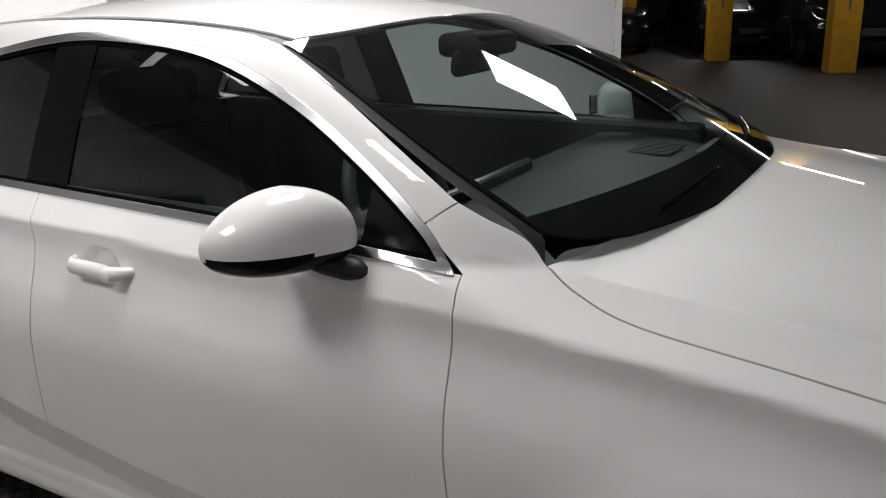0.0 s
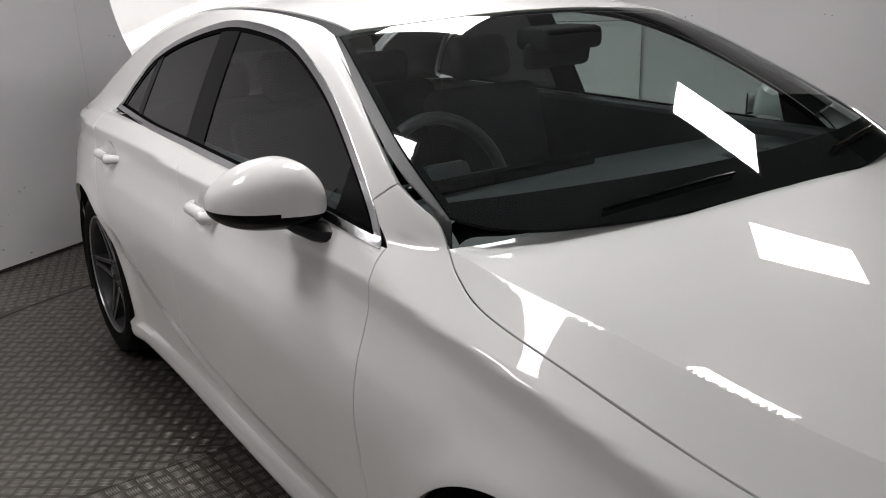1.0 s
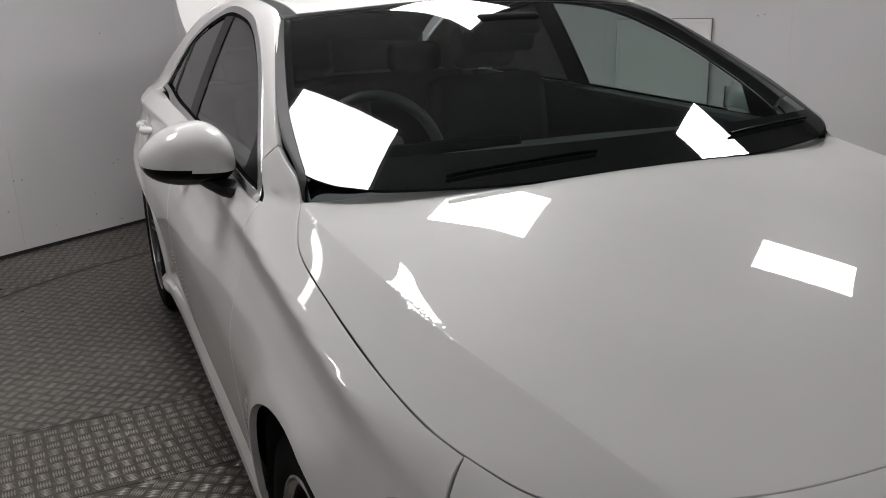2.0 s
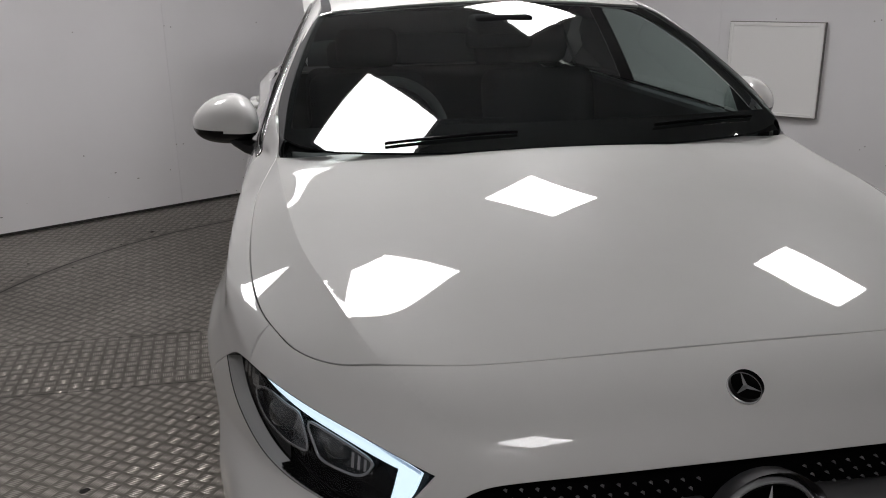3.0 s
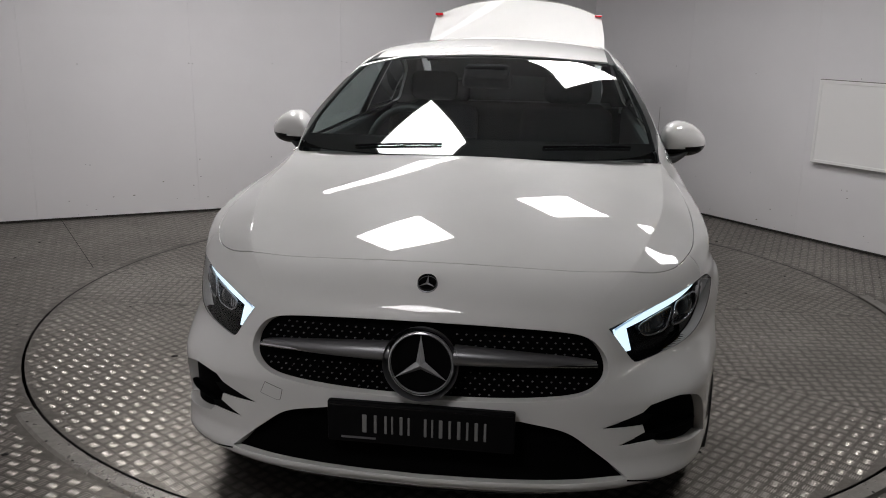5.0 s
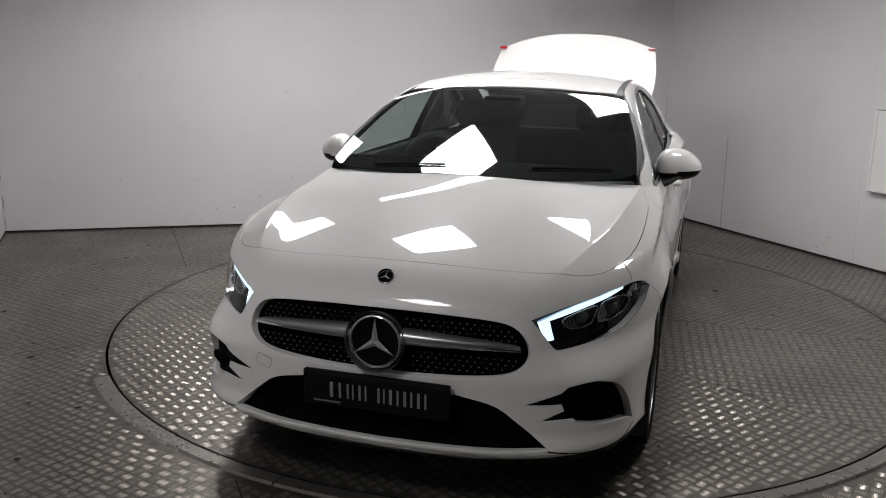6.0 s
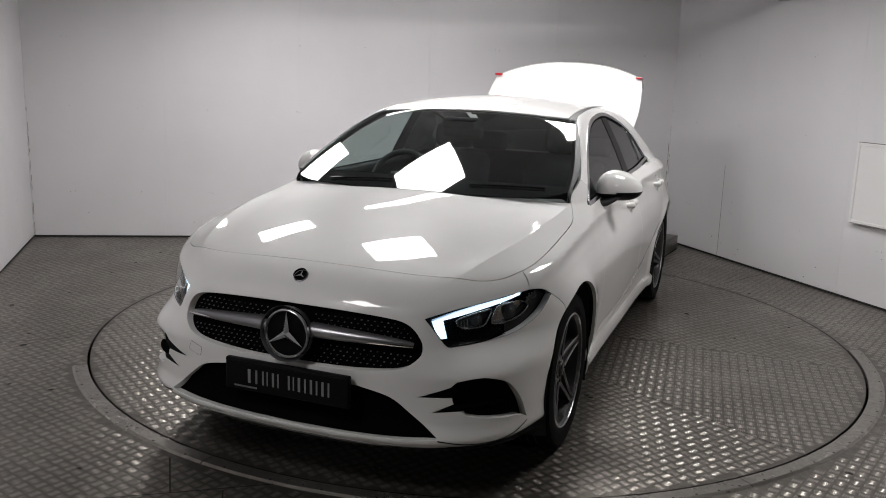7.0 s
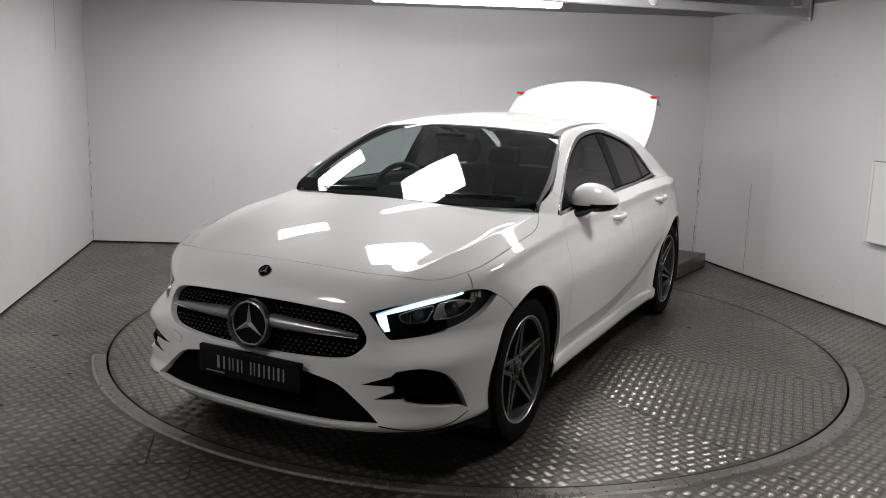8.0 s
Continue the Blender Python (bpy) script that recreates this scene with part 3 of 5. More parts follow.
for fang in ([(.506, -2.16, .4305), (.617, -2.126, .4705), (.645, -2.11, .462), (.623, -2.12, .4345)], [(.560, -2.145, .3755), (.627, -2.118, .4075), (.662, -2.10, .400), (.658, -2.103, .3835)]):
    ring = np.vstack([curve([fang[i], fang[(i + 1) % 4]], .008)[:-1] for i in range(4)])
    panel("intake_fang", body_f, NOSE, ring, PILLAR_BLACK, car, h=.02, inset=0, fold=0, raise_by=-.0025, sides=BOTH, label="pointed black intake fin")
# slats in the side intakes
for z0, x0 in ((.40, .64),):
    for s in BOTH:
        pts = on(body_f, NOSE, curve([(x0, -2.11, z0 - .006), (.72, -2.05, z0), (.785, -1.97, z0 + .002)], .03), -.020) * (s, 1, 1)
        part("intake_slat", tube(pts, .011, 8, .55), VOID_BLACK, car, smooth=True)
# lip below the bumper: bright strip and black splitter
lip = sym([(0, -2.21, .229), (.2, -2.2, .231), (.4, -2.17, .236)], [(.4, -2.17, .236), (.385, -2.17, .226)], [(.385, -2.17, .226), (.2, -2.195, .221), (0, -2.205, .219)])
panel("lip_trim", body_f, NOSE, lip, CHROME, car, h=.03, inset=.0005, fold=.01, raise_by=.001, label="chrome lip strip")
under_lip = [(.82, -1.74, .228), (.76, -1.92, .228), (.66, -2.03, .228), (.5, -2.10, .225), (.25, -2.15, .216), (0, -2.16, .213)]
pts = [tuple(p) for p in np.vstack([curve(under_lip, .05), (curve(under_lip, .05) * (-1, 1, 1))[::-1][1:]])]
part("splitter", tube(pts, .03, 8, .35), BLACK_PLASTIC, car, smooth=True)
tow = ring_of([(-.455, -2.15, .505), (-.405, -2.165, .488)], [(-.405, -2.165, .488), (-.415, -2.165, .455), (-.425, -2.16, .452)], [(-.425, -2.16, .452), (-.475, -2.15, .468)], [(-.475, -2.15, .468), (-.455, -2.15, .505)], step=.006)
panel("tow_gap", body_f, NOSE, tow, VOID_BLACK, bumper, [on(body_f, NOSE, NOSE.lift(body_f, shrink(NOSE.flat(tow), .0022)))], h=.012, inset=0, fold=0, raise_by=.0007)
panel("tow_cover", body_f, NOSE, tow, WHITE, bumper, h=.015, inset=.001, fold=.0, raise_by=.0012)

# grille pins, blades and the round emblem
pin_v, pin_f = [], []
for r in range(13):
    z0 = .512 + r * .0165
    for c in range(-20, 21):
        x0 = (c + .5 * (r % 2)) * .0265
        if abs(z0 - .618) < .026 or math.hypot(x0, z0 - .614) < .118:
            continue
        if not within(NOSE.flat(grille_ring), NOSE.flat(np.array([(x0 * 1.035, -2.16, .61 + (z0 - .61) * 1.10)])))[0]:
            continue
        p = on(body_f, NOSE, [(x0, -2.16 - .04 * (1 - abs(x0) * 1.6), z0)], -.027)[0]
        b = len(pin_v)
        e = .0025
        pin_v += [p + (-e * 1.5, 0, 0), p + (0, 0, -e), p + (e * 1.5, 0, 0), p + (0, 0, e), p + (0, -.009, 0)]
        pin_f += [(b, b + 1, b + 4), (b + 1, b + 2, b + 4), (b + 2, b + 3, b + 4), (b + 3, b, b + 4)]
pins = mesh_part("grille_studding", pin_v, pin_f, PIN, grille, "small silver pins", smooth=False)
tagged(pins, kind="stuff")
for s in BOTH:
    pts, rad = [], []
    for i in range(25):
        u = i / 24
        pts.append((.085 + .402 * u, -2.16, .628 - .006 * u))
        rad.append(.030 * (1 - u) ** .55 + .006)
    pts = on(body_f, NOSE, pts, -.012)
    part("grille_blade", tube([tuple(p * (s, 1, 1)) for p in pts], rad, 14, .8), SILVER, grille, "satin silver grille blade", smooth=True)
    pts = on(body_f, NOSE, [(.10 + .385 * i / 20, -2.16, .612 + .004 * i / 20) for i in range(21)], .002)
    part("blade_edge", tube([tuple(p * (s, 1, 1)) for p in pts], .0055, 8), CHROME, grille, "chrome blade edge", smooth=True)


def star(r, depth):
    """A three-pointed ridge star, facing -y."""
    bm = bmesh.new()
    top = bm.verts.new((0, -depth, 0))
    ring = []
    for k in range(6):
        a = math.pi / 2 + math.tau * k / 6
        q = r if k % 2 == 0 else r * .17
        ring.append(bm.verts.new((q * math.cos(a), 0 if k % 2 else -depth * .25, q * math.sin(a))))
    for k in range(6):
        bm.faces.new((top, ring[k], ring[(k + 1) % 6]))
    bm.faces.new(ring)
    return bm


def emblem(parent, m, r, name):
    """A round badge: dark disc, bright ring and star."""
    bm = lathe([(.0, .001), (-.004, r * .5), (0, r * .93), (.012, r * .93)], 48, "z")
    bmesh.ops.transform(bm, matrix=m @ pose(0, 0, 0, 90), verts=bm.verts)
    part(name, bm, PILLAR_BLACK, parent, "round badge with a bright ring and star", smooth=True)
    bm = lathe([(r * (.10 * math.sin(a)) - .001, r * (.955 + .05 * math.cos(a))) for a in [math.tau * k / 12 for k in range(13)]], 56, "z")
    bmesh.ops.transform(bm, matrix=m @ pose(0, 0, 0, 90), verts=bm.verts)
    part("badge_ring", bm, BRIGHT, parent, smooth=True)
    bm = star(r * .93, r * .16)
    bmesh.ops.transform(bm, matrix=m @ pose(0, -.0045, 0), verts=bm.verts)
    part("badge_star", bm, BRIGHT, parent)


bm = lathe([(.03, .106), (.012, .103), (-.006, .099), (-.010, .094), (.0, .090)], 56, "z")
bmesh.ops.transform(bm, matrix=pose(0, -2.203, .614, 90 - 4), verts=bm.verts)
part("badge_housing", bm, SILVER, grille, "satin silver badge surround", smooth=True)
emblem(grille, pose(0, -2.219, .614, -4), .092, "badge_disc")
bp = on(body_f, NOSE, [(0, -2.123, .812)])[0]
bn = gradient(body_f, bp[None])[0]
tilt = math.degrees(math.atan2(bn[2], -bn[1]))
emblem(bumper, Matrix.Translation(bp + bn * .0045) @ pose(0, 0, 0, -tilt), .029, "bonnet_badge")

# plate
bm = bmesh.new()
box(bm, (-.265, -2.232, .366), (.265, -2.208, .490), .006)
plate = part("show_plate", bm, PLATE_BLACK, car, "black show plate with silver lettering")
bm = bmesh.new()
box(bm, (-.262, -2.2335, .479), (.262, -2.2325, .4815))
part("plate_rim", bm, BLACK_GLOSS, plate)
x0 = -.170
for w, gap in ((.064, .010), (.038, .010), (.044, .034), (.040, .006), (.052, .006), (.048, .006), (.050, 0)):
    for lo, hi in ((.10, .30), (.62, .76)):
        bm = bmesh.new()
        box(bm, (x0 + lo * w, -2.2345, .400), (x0 + hi * w, -2.2318, .455), .0015, None, 1)
        part("letter_bar", bm, LETTER, plate)
    x0 += (w + gap) * .89
bm = bmesh.new()
box(bm, (-.225, -2.2335, .380), (-.125, -2.2318, .386))
part("small_print_bar", bm, SILVER, plate)

# headlamps
for s in BOTH:
    m = np.array((s, 1, 1))
    lamp = panel("headlamp", body_f, NOSE, lamp_ring, BLACK_FILM, car, h=.025, inset=.001, fold=0, raise_by=-.045, sides=(s,), label="headlamp with a lit daytime light strip, dark housing")
    wall_top = on(body_f, NOSE, lamp_ring)
    wall_low = on(body_f, NOSE, lamp_ring, -.045)
    k = len(wall_top)
    fs = [(i, (i + 1) % k, k + (i + 1) % k, k + i) for i in range(k)]
    mesh_part("lamp_wall", np.vstack([wall_top, wall_low]) * m, fs, BLACK_FILM, lamp)
    # daytime light: a hook along the top and down the inner edge
    top_line = [(.530, -2.099, .707), (.566, -2.065, .7205), (.600, -2.033, .733), (.656, -1.97, .750), (.732, -1.885, .767), (.782, -1.81, .7735)]
    b = np.array(curve(top_line, .01))
    guide = np.array(curve([(x + .002, y, z - .0065 * (1 - i / 5.5)) for i, (x, y, z) in enumerate(top_line)], .01))
    panel("light_guide", body_f, NOSE, np.vstack([b, guide[::-1]]), LIGHT_GUIDE, lamp, h=.012, inset=0, fold=0, raise_by=-.017, sides=(s,), label="pale blue light guide")
    b = guide
    a = np.array(curve([(.568, -2.091, .636), (.548, -2.098, .666), tuple(guide[0])], .01))
    inner_a = np.array(curve([(.585, -2.080, .638), (.574, -2.078, .668), (.562, -2.073, .7015)], .01))
    inner_b = np.array(curve([(.562, -2.073, .7015), (.608, -2.033, .7135), (.658, -1.98, .7285), (.721, -1.905, .7485), (.778, -1.822, .766)], .01))
    strip = np.vstack([a[:-1], b[:-1], inner_b[::-1][:-1], inner_a[::-1]])
    panel("daytime_light", body_f, NOSE, strip, DAYLIGHT, lamp, h=.012, inset=0, fold=.012, raise_by=-.016, sides=(s,), label="lit cool-white light strip")
    # two lamp chambers: a bright rim round a bowl with its lens
    outer_cup = [(.806, -1.785, .722), (.784, -1.822, .744), (.742, -1.887, .741), (.716, -1.921, .731), (.710, -1.95, .680), (.735, -1.92, .672), (.763, -1.885, .676), (.794, -1.826, .690)]
    inner_cup = [(.703, -1.937, .722), (.685, -1.95, .727), (.612, -2.035, .703), (.610, -2.044, .684), (.625, -2.035, .668), (.648, -2.019, .664), (.688, -1.976, .670), (.701, -1.959, .693)]
    for cup, bowl, at, r in ((outer_cup, LAMP_BOWL, (.758, -1.875, .714), .030), (inner_cup, LENS_DARK, (.664, -1.99, .697), .024)):
        rim = curve(cup, .006, closed=True)[:-1]
        hole = on(body_f, NOSE, NOSE.lift(body_f, shrink(NOSE.flat(rim), .0026)))
        bezel = panel("lamp_bezel", body_f, NOSE, rim, REFLECTOR, lamp, [hole], h=.02, inset=0, fold=.016, raise_by=-.019, sides=(s,), label="bright chamber rim")
        panel("lamp_bowl", body_f, NOSE, rim, bowl, bezel, h=.014, inset=.001, fold=0, raise_by=-.037, sides=(s,))
        p = on(body_f, NOSE, [at], -.036)[0]
        n = gradient(body_f, p[None])[0] * (.4, 1, .3)
        aim = Vector(n * m).to_track_quat("Z", "Y").to_matrix().to_4x4()
        bm = lathe([(-.006, r * 1.12), (.006, r * 1.1), (.008, r), (.014, r * .72), (.018, r * .35), (.019, .0005)], 28, "z")
        bmesh.ops.transform(bm, matrix=Matrix.Translation(p * m) @ aim, verts=bm.verts)
        part("lamp_lens", bm, LENS_DARK, bezel, "dark glass lens", smooth=True)
    for k in range(4):
        c = on(body_f, NOSE, [(.640 - .010 * k, -2.01 - .008 * k, .672), (.636 - .010 * k, -2.014 - .008 * k, .672), (.636 - .010 * k, -2.014 - .008 * k, .700 - .003 * k), (.640 - .010 * k, -2.01 - .008 * k, .701 - .003 * k)], -.026)
        mesh_part("reflector_fin", c * m, [(0, 1, 2, 3)], REFLECTOR, lamp)
    for k in range(3):
        y0 = -1.785 + k * .018
        p = on(body_f, NOSE, [(.792 + .008 * k, y0, .742), (.798 + .008 * k, y0 + .010, .742), (.798 + .008 * k, y0 + .012, .764), (.792 + .008 * k, y0 + .002, .764)], -.012)
        mesh_part("indicator_slat", p * m, [(0, 1, 2, 3)], REFLECTOR, lamp)
    p = on(body_f, NOSE, [(.80, -1.80, .73), (.815, -1.77, .728), (.82, -1.77, .752), (.805, -1.795, .757)], -.02)
    mesh_part("side_marker", p * m, [(0, 1, 2, 3)], REFLECTOR, lamp)
    cover = panel("lamp_cover", body_f, NOSE, lamp_ring, GLASS_CLEAR, lamp, h=.02, inset=.002, fold=0, raise_by=-.001, sides=(s,), label="clear lamp cover")

# front wing
wing_arch = arch(-AXLE, -14, 122)
wing = ring_of(seam_corner[3:],
               [seam_corner[-1], (.734, -.91, 1.035), (.727, -.84, 1.054), (.721, -.785, 1.072)], [(.721, -.785, 1.072), (.759, -.727, 1.04)],
               [(.759, -.727, 1.04), (.785, -.782, 1.0), (.80, -.818, .978)],
               [(.80, -.818, .978), (.841, -.824, .916), (.865, -.826, .76), (.87, -.840, .55), (.85, -.860, .34), (.85, -.865, .297)],
               [(.85, -.865, .297), (.86, -.92, .287), wing_arch[0]], wing_arch, [wing_arch[-1], (.872, -1.60, .70), lamp_rear[-1]], lamp_rear[::-1], [lamp_rear[0], seam_corner[3]])
panel("front_wing", whole_f, AXIAL, wing, WHITE, car, h=.012, inset=.0019, sides=BOTH)

# doors
front_seam = [(.81, -.822, .962), (.841, -.824, .916), (.865, -.826, .76), (.87, -.840, .55), (.85, -.860, .34), (.85, -.865, .297)]
mid_seam = [(.80, .350, .992), (.84, .318, .90), (.87, .312, .72), (.87, .338, .45), (.85, .335, .297)]
rear_seam = [(.775, 1.275, 1.0), (.82, 1.25, .93), (.86, 1.13, .74), (.87, 1.02, .55), (.86, .985, .42), (.85, .985, .297)]
belt_a = [(.80, -.818, .978), (.796, -.4, .993), (.79, .352, 1.006)]
belt_b = [(.79, .352, 1.006), (.78, .8, 1.011), (.76, 1.268, 1.012)]
front_seam[0], mid_seam[0], rear_seam[0] = belt_a[0], belt_a[-1], belt_b[-1]
crease_y = np.arange(-.84, 1.2, .013)
door_line = [on(body_f, AXIAL, np.stack([.87 + 0 * crease_y, crease_y, low_crease(crease_y)], -1))]
door_f = panel("front_door", whole_f, AXIAL, ring_of(front_seam, [front_seam[-1], mid_seam[-1]], mid_seam[::-1], belt_a[::-1]), WHITE, car, h=.0125, inset=.0027, sides=BOTH, creases=door_line)
door_r = panel("rear_door", whole_f, AXIAL, ring_of(mid_seam, [mid_seam[-1], rear_seam[-1]], rear_seam[::-1], belt_b[::-1]), WHITE, car, h=.0125, inset=.0027, sides=BOTH, creases=door_line)
skirt = ring_of([(.85, -.975, .318), (.85, -.5, .318), (.85, .5, .318), (.85, .985, .318)], [(.85, .985, .318), (.86, 1.0, .19)], [(.86, 1.0, .19), (.84, .5, .172), (.84, -.5, .172), (.86, -1.0, .19)], [(.86, -1.0, .19), (.85, -.975, .318)])
panel("side_skirt", body_f, AXIAL, skirt, WHITE, car, h=.009, raise_by=-.0016, sides=BOTH, label="white side skirt")

# side glass opening: upper line and lower line
dlo_up = [(.735, 1.266, 1.024), (.70, 1.15, 1.145), (.655, 1.007, 1.247), (.62, .75, 1.322), (.59, .404, 1.364), (.60, .1, 1.360), (.62, -.13, 1.325), (.665, -.38, 1.240), (.715, -.58, 1.140), (.762, -.735, 1.045), (.797, -.803, .982)]
dlo_low = [(.806, -.816, .966), (.80, -.4, .983), (.79, .355, .998), (.78, .8, 1.003), (.735, 1.258, 1.008)]

q = AXIAL.flat(np.array(dlo_up))
t = np.gradient(q, axis=0)
t /= np.linalg.norm(t, axis=1, keepdims=True)
dlo_under = [tuple(p) for p in AXIAL.lift(whole_f, q + .008 * np.stack([-t[:, 1], t[:, 0]], -1))]
# side frame: screen pillar, roof rail, rear pillar and rear quarter in one pressing
rear_arch = arch(AXLE, 194, 0)
frame_ring = ring_of([(.759, -.727, 1.04), (.721, -.785, 1.072)],
                     [(.721, -.785, 1.072), (.681, -.62, 1.162), (.625, -.42, 1.270), (.586, -.27, 1.343)],
                     [(.586, -.27, 1.343), (.572, -.12, 1.373), (.56, .3, 1.398), (.555, .75, 1.385), (.565, 1.1, 1.32), (.60, 1.42, 1.22), (.64, 1.62, 1.13), (.675, 1.78, 1.08)],
                     [(.675, 1.78, 1.08), (.70, 2.0, 1.04), (.70, 2.17, 1.0)], [(.70, 2.17, 1.0), (.78, 2.19, .85), (.80, 2.19, .70)],
                     [(.80, 2.19, .70), (.82, 2.0, .66), (.85, 1.85, .56), rear_arch[-1]], rear_arch[::-1],
                     [rear_arch[0], (.86, .985, .30)], rear_seam[::-1], dlo_under[:-1] + [(.759, -.727, 1.04)])
panel("side_frame", whole_f, AXIAL, frame_ring, WHITE, car, h=.013, sides=BOTH)
rear_low = ring_of([(.80, 2.19, .70), (.82, 2.0, .66), (.85, 1.85, .56), rear_arch[-1]], arch(AXLE, 0, -20), [arch(AXLE, 0, -20)[-1], (.80, 2.0, .19), (.72, 2.2, .20)], [(.72, 2.2, .20), (.74, 2.25, .4), (.80, 2.19, .70)])
panel("rear_bumper_side", body_f, AXIAL, rear_low, WHITE, car, h=.03, sides=BOTH)


def tail_surface():
    pts, faces = [], []
    nx, nz = 21, 14
    for k in range(nz):
        z = .19 + .83 * k / (nz - 1)
        for i in range(nx):
            x = -.78 + 1.56 * i / (nx - 1)
            pts.append((x, 1.5, z))
    q = np.array(pts)
    p = cast(body_f, np.stack([q[:, 0], np.full(len(q), 2.7), q[:, 2]], -1), np.tile((0., -1, 0), (len(q), 1)), 1.6)
    faces = [(k * nx + i, k * nx + i + 1, (k + 1) * nx + i + 1, (k + 1) * nx + i) for k in range(nz - 1) for i in range(nx - 1)]
    return p, [f[::-1] for f in faces]


tp, tf = tail_surface()
mesh_part("rear_bumper", tp, tf, WHITE, car, normals=gradient(body_f, tp))

# chrome frame of the side glass, seals, panes and the pillar cover
outer = np.vstack([curve(dlo_up)[:-1], curve([dlo_up[-1], dlo_low[0]], .01)[:-1], curve(dlo_low)[:-1], curve([dlo_low[-1], dlo_up[0]], .01)[:-1]])
flat = AXIAL.flat(outer)


def cabin_lift(q):
    return AXIAL.lift(whole_f, np.asarray(q))


def inner_loop(d):
    """The side opening's outline drawn in by d, without crossings at its tips."""
    q = shrink(flat, d)
    a, b = flat, np.roll(flat, -1, 0)
    e = b - a
    t = np.clip(((q[:, None] - a) * e).sum(-1) / np.maximum((e * e).sum(-1), 1e-12), 0, 1)
    near = np.linalg.norm(q[:, None] - a - t[..., None] * e, axis=-1).min(1)
    return q[near > .965 * d]


in0 = cabin_lift(inner_loop(.0045))
in1 = cabin_lift(inner_loop(.0195))
in2 = cabin_lift(inner_loop(.029))
panel("chrome_gap", whole_f, AXIAL, outer, VOID_BLACK, car, [in0], h=.02, inset=0, fold=0, raise_by=-.001, sides=BOTH)
panel("window_chrome", whole_f, AXIAL, in0, SATIN, car, [in1], h=.02, inset=0, fold=.006, raise_by=.003, sides=BOTH, label="satin chrome window surround")
panel("window_seal", whole_f, AXIAL, in1, VOID_BLACK, car, [in2], h=.02, inset=0, fold=0, raise_by=-.002, sides=BOTH)


def pane(name, y0, y1, lean0, lean1, material, label, raise_by=-.006):
    """The part of the side opening between two nearly upright edges."""
    q = inner_loop(.026)
    lo = q[:, 1].min()
    a0, a1 = y0 + lean0 * (q[:, 1] - lo), y1 + lean1 * (q[:, 1] - lo)
    inside = (q[:, 0] >= a0) & (q[:, 0] <= a1)
    # walk round the loop: keep what is inside and the crossing points
    out = []
    for i in range(len(q)):
        j = (i + 1) % len(q)
        if inside[i]:
            out.append(q[i])
        if inside[i] != inside[j]:
            for a, l in ((y0, lean0), (y1, lean1)):
                f0, f1 = q[i, 0] - a - l * (q[i, 1] - lo), q[j, 0] - a - l * (q[j, 1] - lo)
                if f0 * f1 < 0:
                    out.append(q[i] + (q[j] - q[i]) * f0 / (f0 - f1))
    out = np.array(out)
    dense = []
    for i in range(len(out)):
        d = out[(i + 1) % len(out)] - out[i]
        n = max(1, int(np.linalg.norm(d) / .015))
        dense += [out[i] + d * k / n for k in range(n)]
    ring = cabin_lift(np.array(dense))
    return panel(name, whole_f, AXIAL, ring, material, car, h=.03, inset=.001, fold=0, raise_by=raise_by, sides=BOTH, label=label)


pane("mirror_corner", -.83, -.600, 0, .0, PILLAR_BLACK, "black mirror corner cover", -.004)
pane("front_window", -.604, .272, .0, .09, GLASS_SIDE, "tinted front door window")
pane("rear_window", .415, .985, .06, -.17, GLASS_DARK, "dark privacy glass")
pane("quarter_window", 1.02, 1.31, -.17, 0, GLASS_DARK, "dark privacy glass")
pane("pillar_cover", .262, .424, .09, .06, PILLAR_BLACK, "black pillar cover", -.003)
pane("window_divider", .976, 1.029, -.17, -.17, BLACK_PLASTIC, "black window divider", -.004)

panel("pillar_lining", whole_f, AXIAL, frame_ring, LINER, car, h=.03, inset=.006, fold=0, raise_by=-.016, sides=BOTH, label="dark pillar lining")
# windscreen, its black edge, roof and rear screen
screen_half = [curve([(0, -1.155, 1.03), (.3, -1.135, 1.03), (.55, -1.065, 1.02), (.66, -1.005, 1.02), (.705, -.96, 1.02), (.722, -.935, 1.03)]), curve([(.722, -.935, 1.03), (.694, -.72, 1.13), (.629, -.45, 1.25), (.578, -.268, 1.345)]), curve([(.578, -.268, 1.345), (.40, -.318, 1.36), (.2, -.342, 1.375), (0, -.35, 1.38)])]
half = np.vstack([c[:-1] for c in screen_half[:-1]] + [screen_half[-1]])
screen_ring = np.vstack([half, (half * (-1, 1, 1))[::-1][1:-1]])
screen = panel("windscreen", screen_f, PLAN, screen_ring, GLASS, car, h=.02, inset=.001, fold=0, raise_by=-.002, label="tinted windscreen")
q = PLAN.flat(screen_ring)
frit_in = shrink(q, .018)
frit_in[:, 1] = np.maximum(frit_in[:, 1], -1.04 + .14 * (np.abs(frit_in[:, 0]) / .7) ** 2)
panel("screen_border", screen_f, PLAN, screen_ring, VOID_BLACK, car, [np.c_[frit_in, np.zeros(len(frit_in))]], h=.03, inset=0, fold=0, raise_by=-.008)
trim = [(.744, -.957, 1.02), (.740, -.91, 1.04), (.738, -.84, 1.055), (.736, -.782, 1.073), (.700, -.62, 1.165), (.645, -.42, 1.27), (.604, -.27, 1.345)]
trim_in = [(.571, -.268, 1.345), (.620, -.45, 1.25), (.686, -.72, 1.13), (.709, -.84, 1.06), (.719, -.935, 1.03)]
panel("pillar_trim", screen_f, PLAN, ring_of(trim, [trim[-1], trim_in[0]], trim_in, [trim_in[-1], trim[0]]), TRIM_GREY, car, h=.010, inset=0, fold=0, raise_by=-.0085, sides=BOTH, label="dark rubber pillar trim")
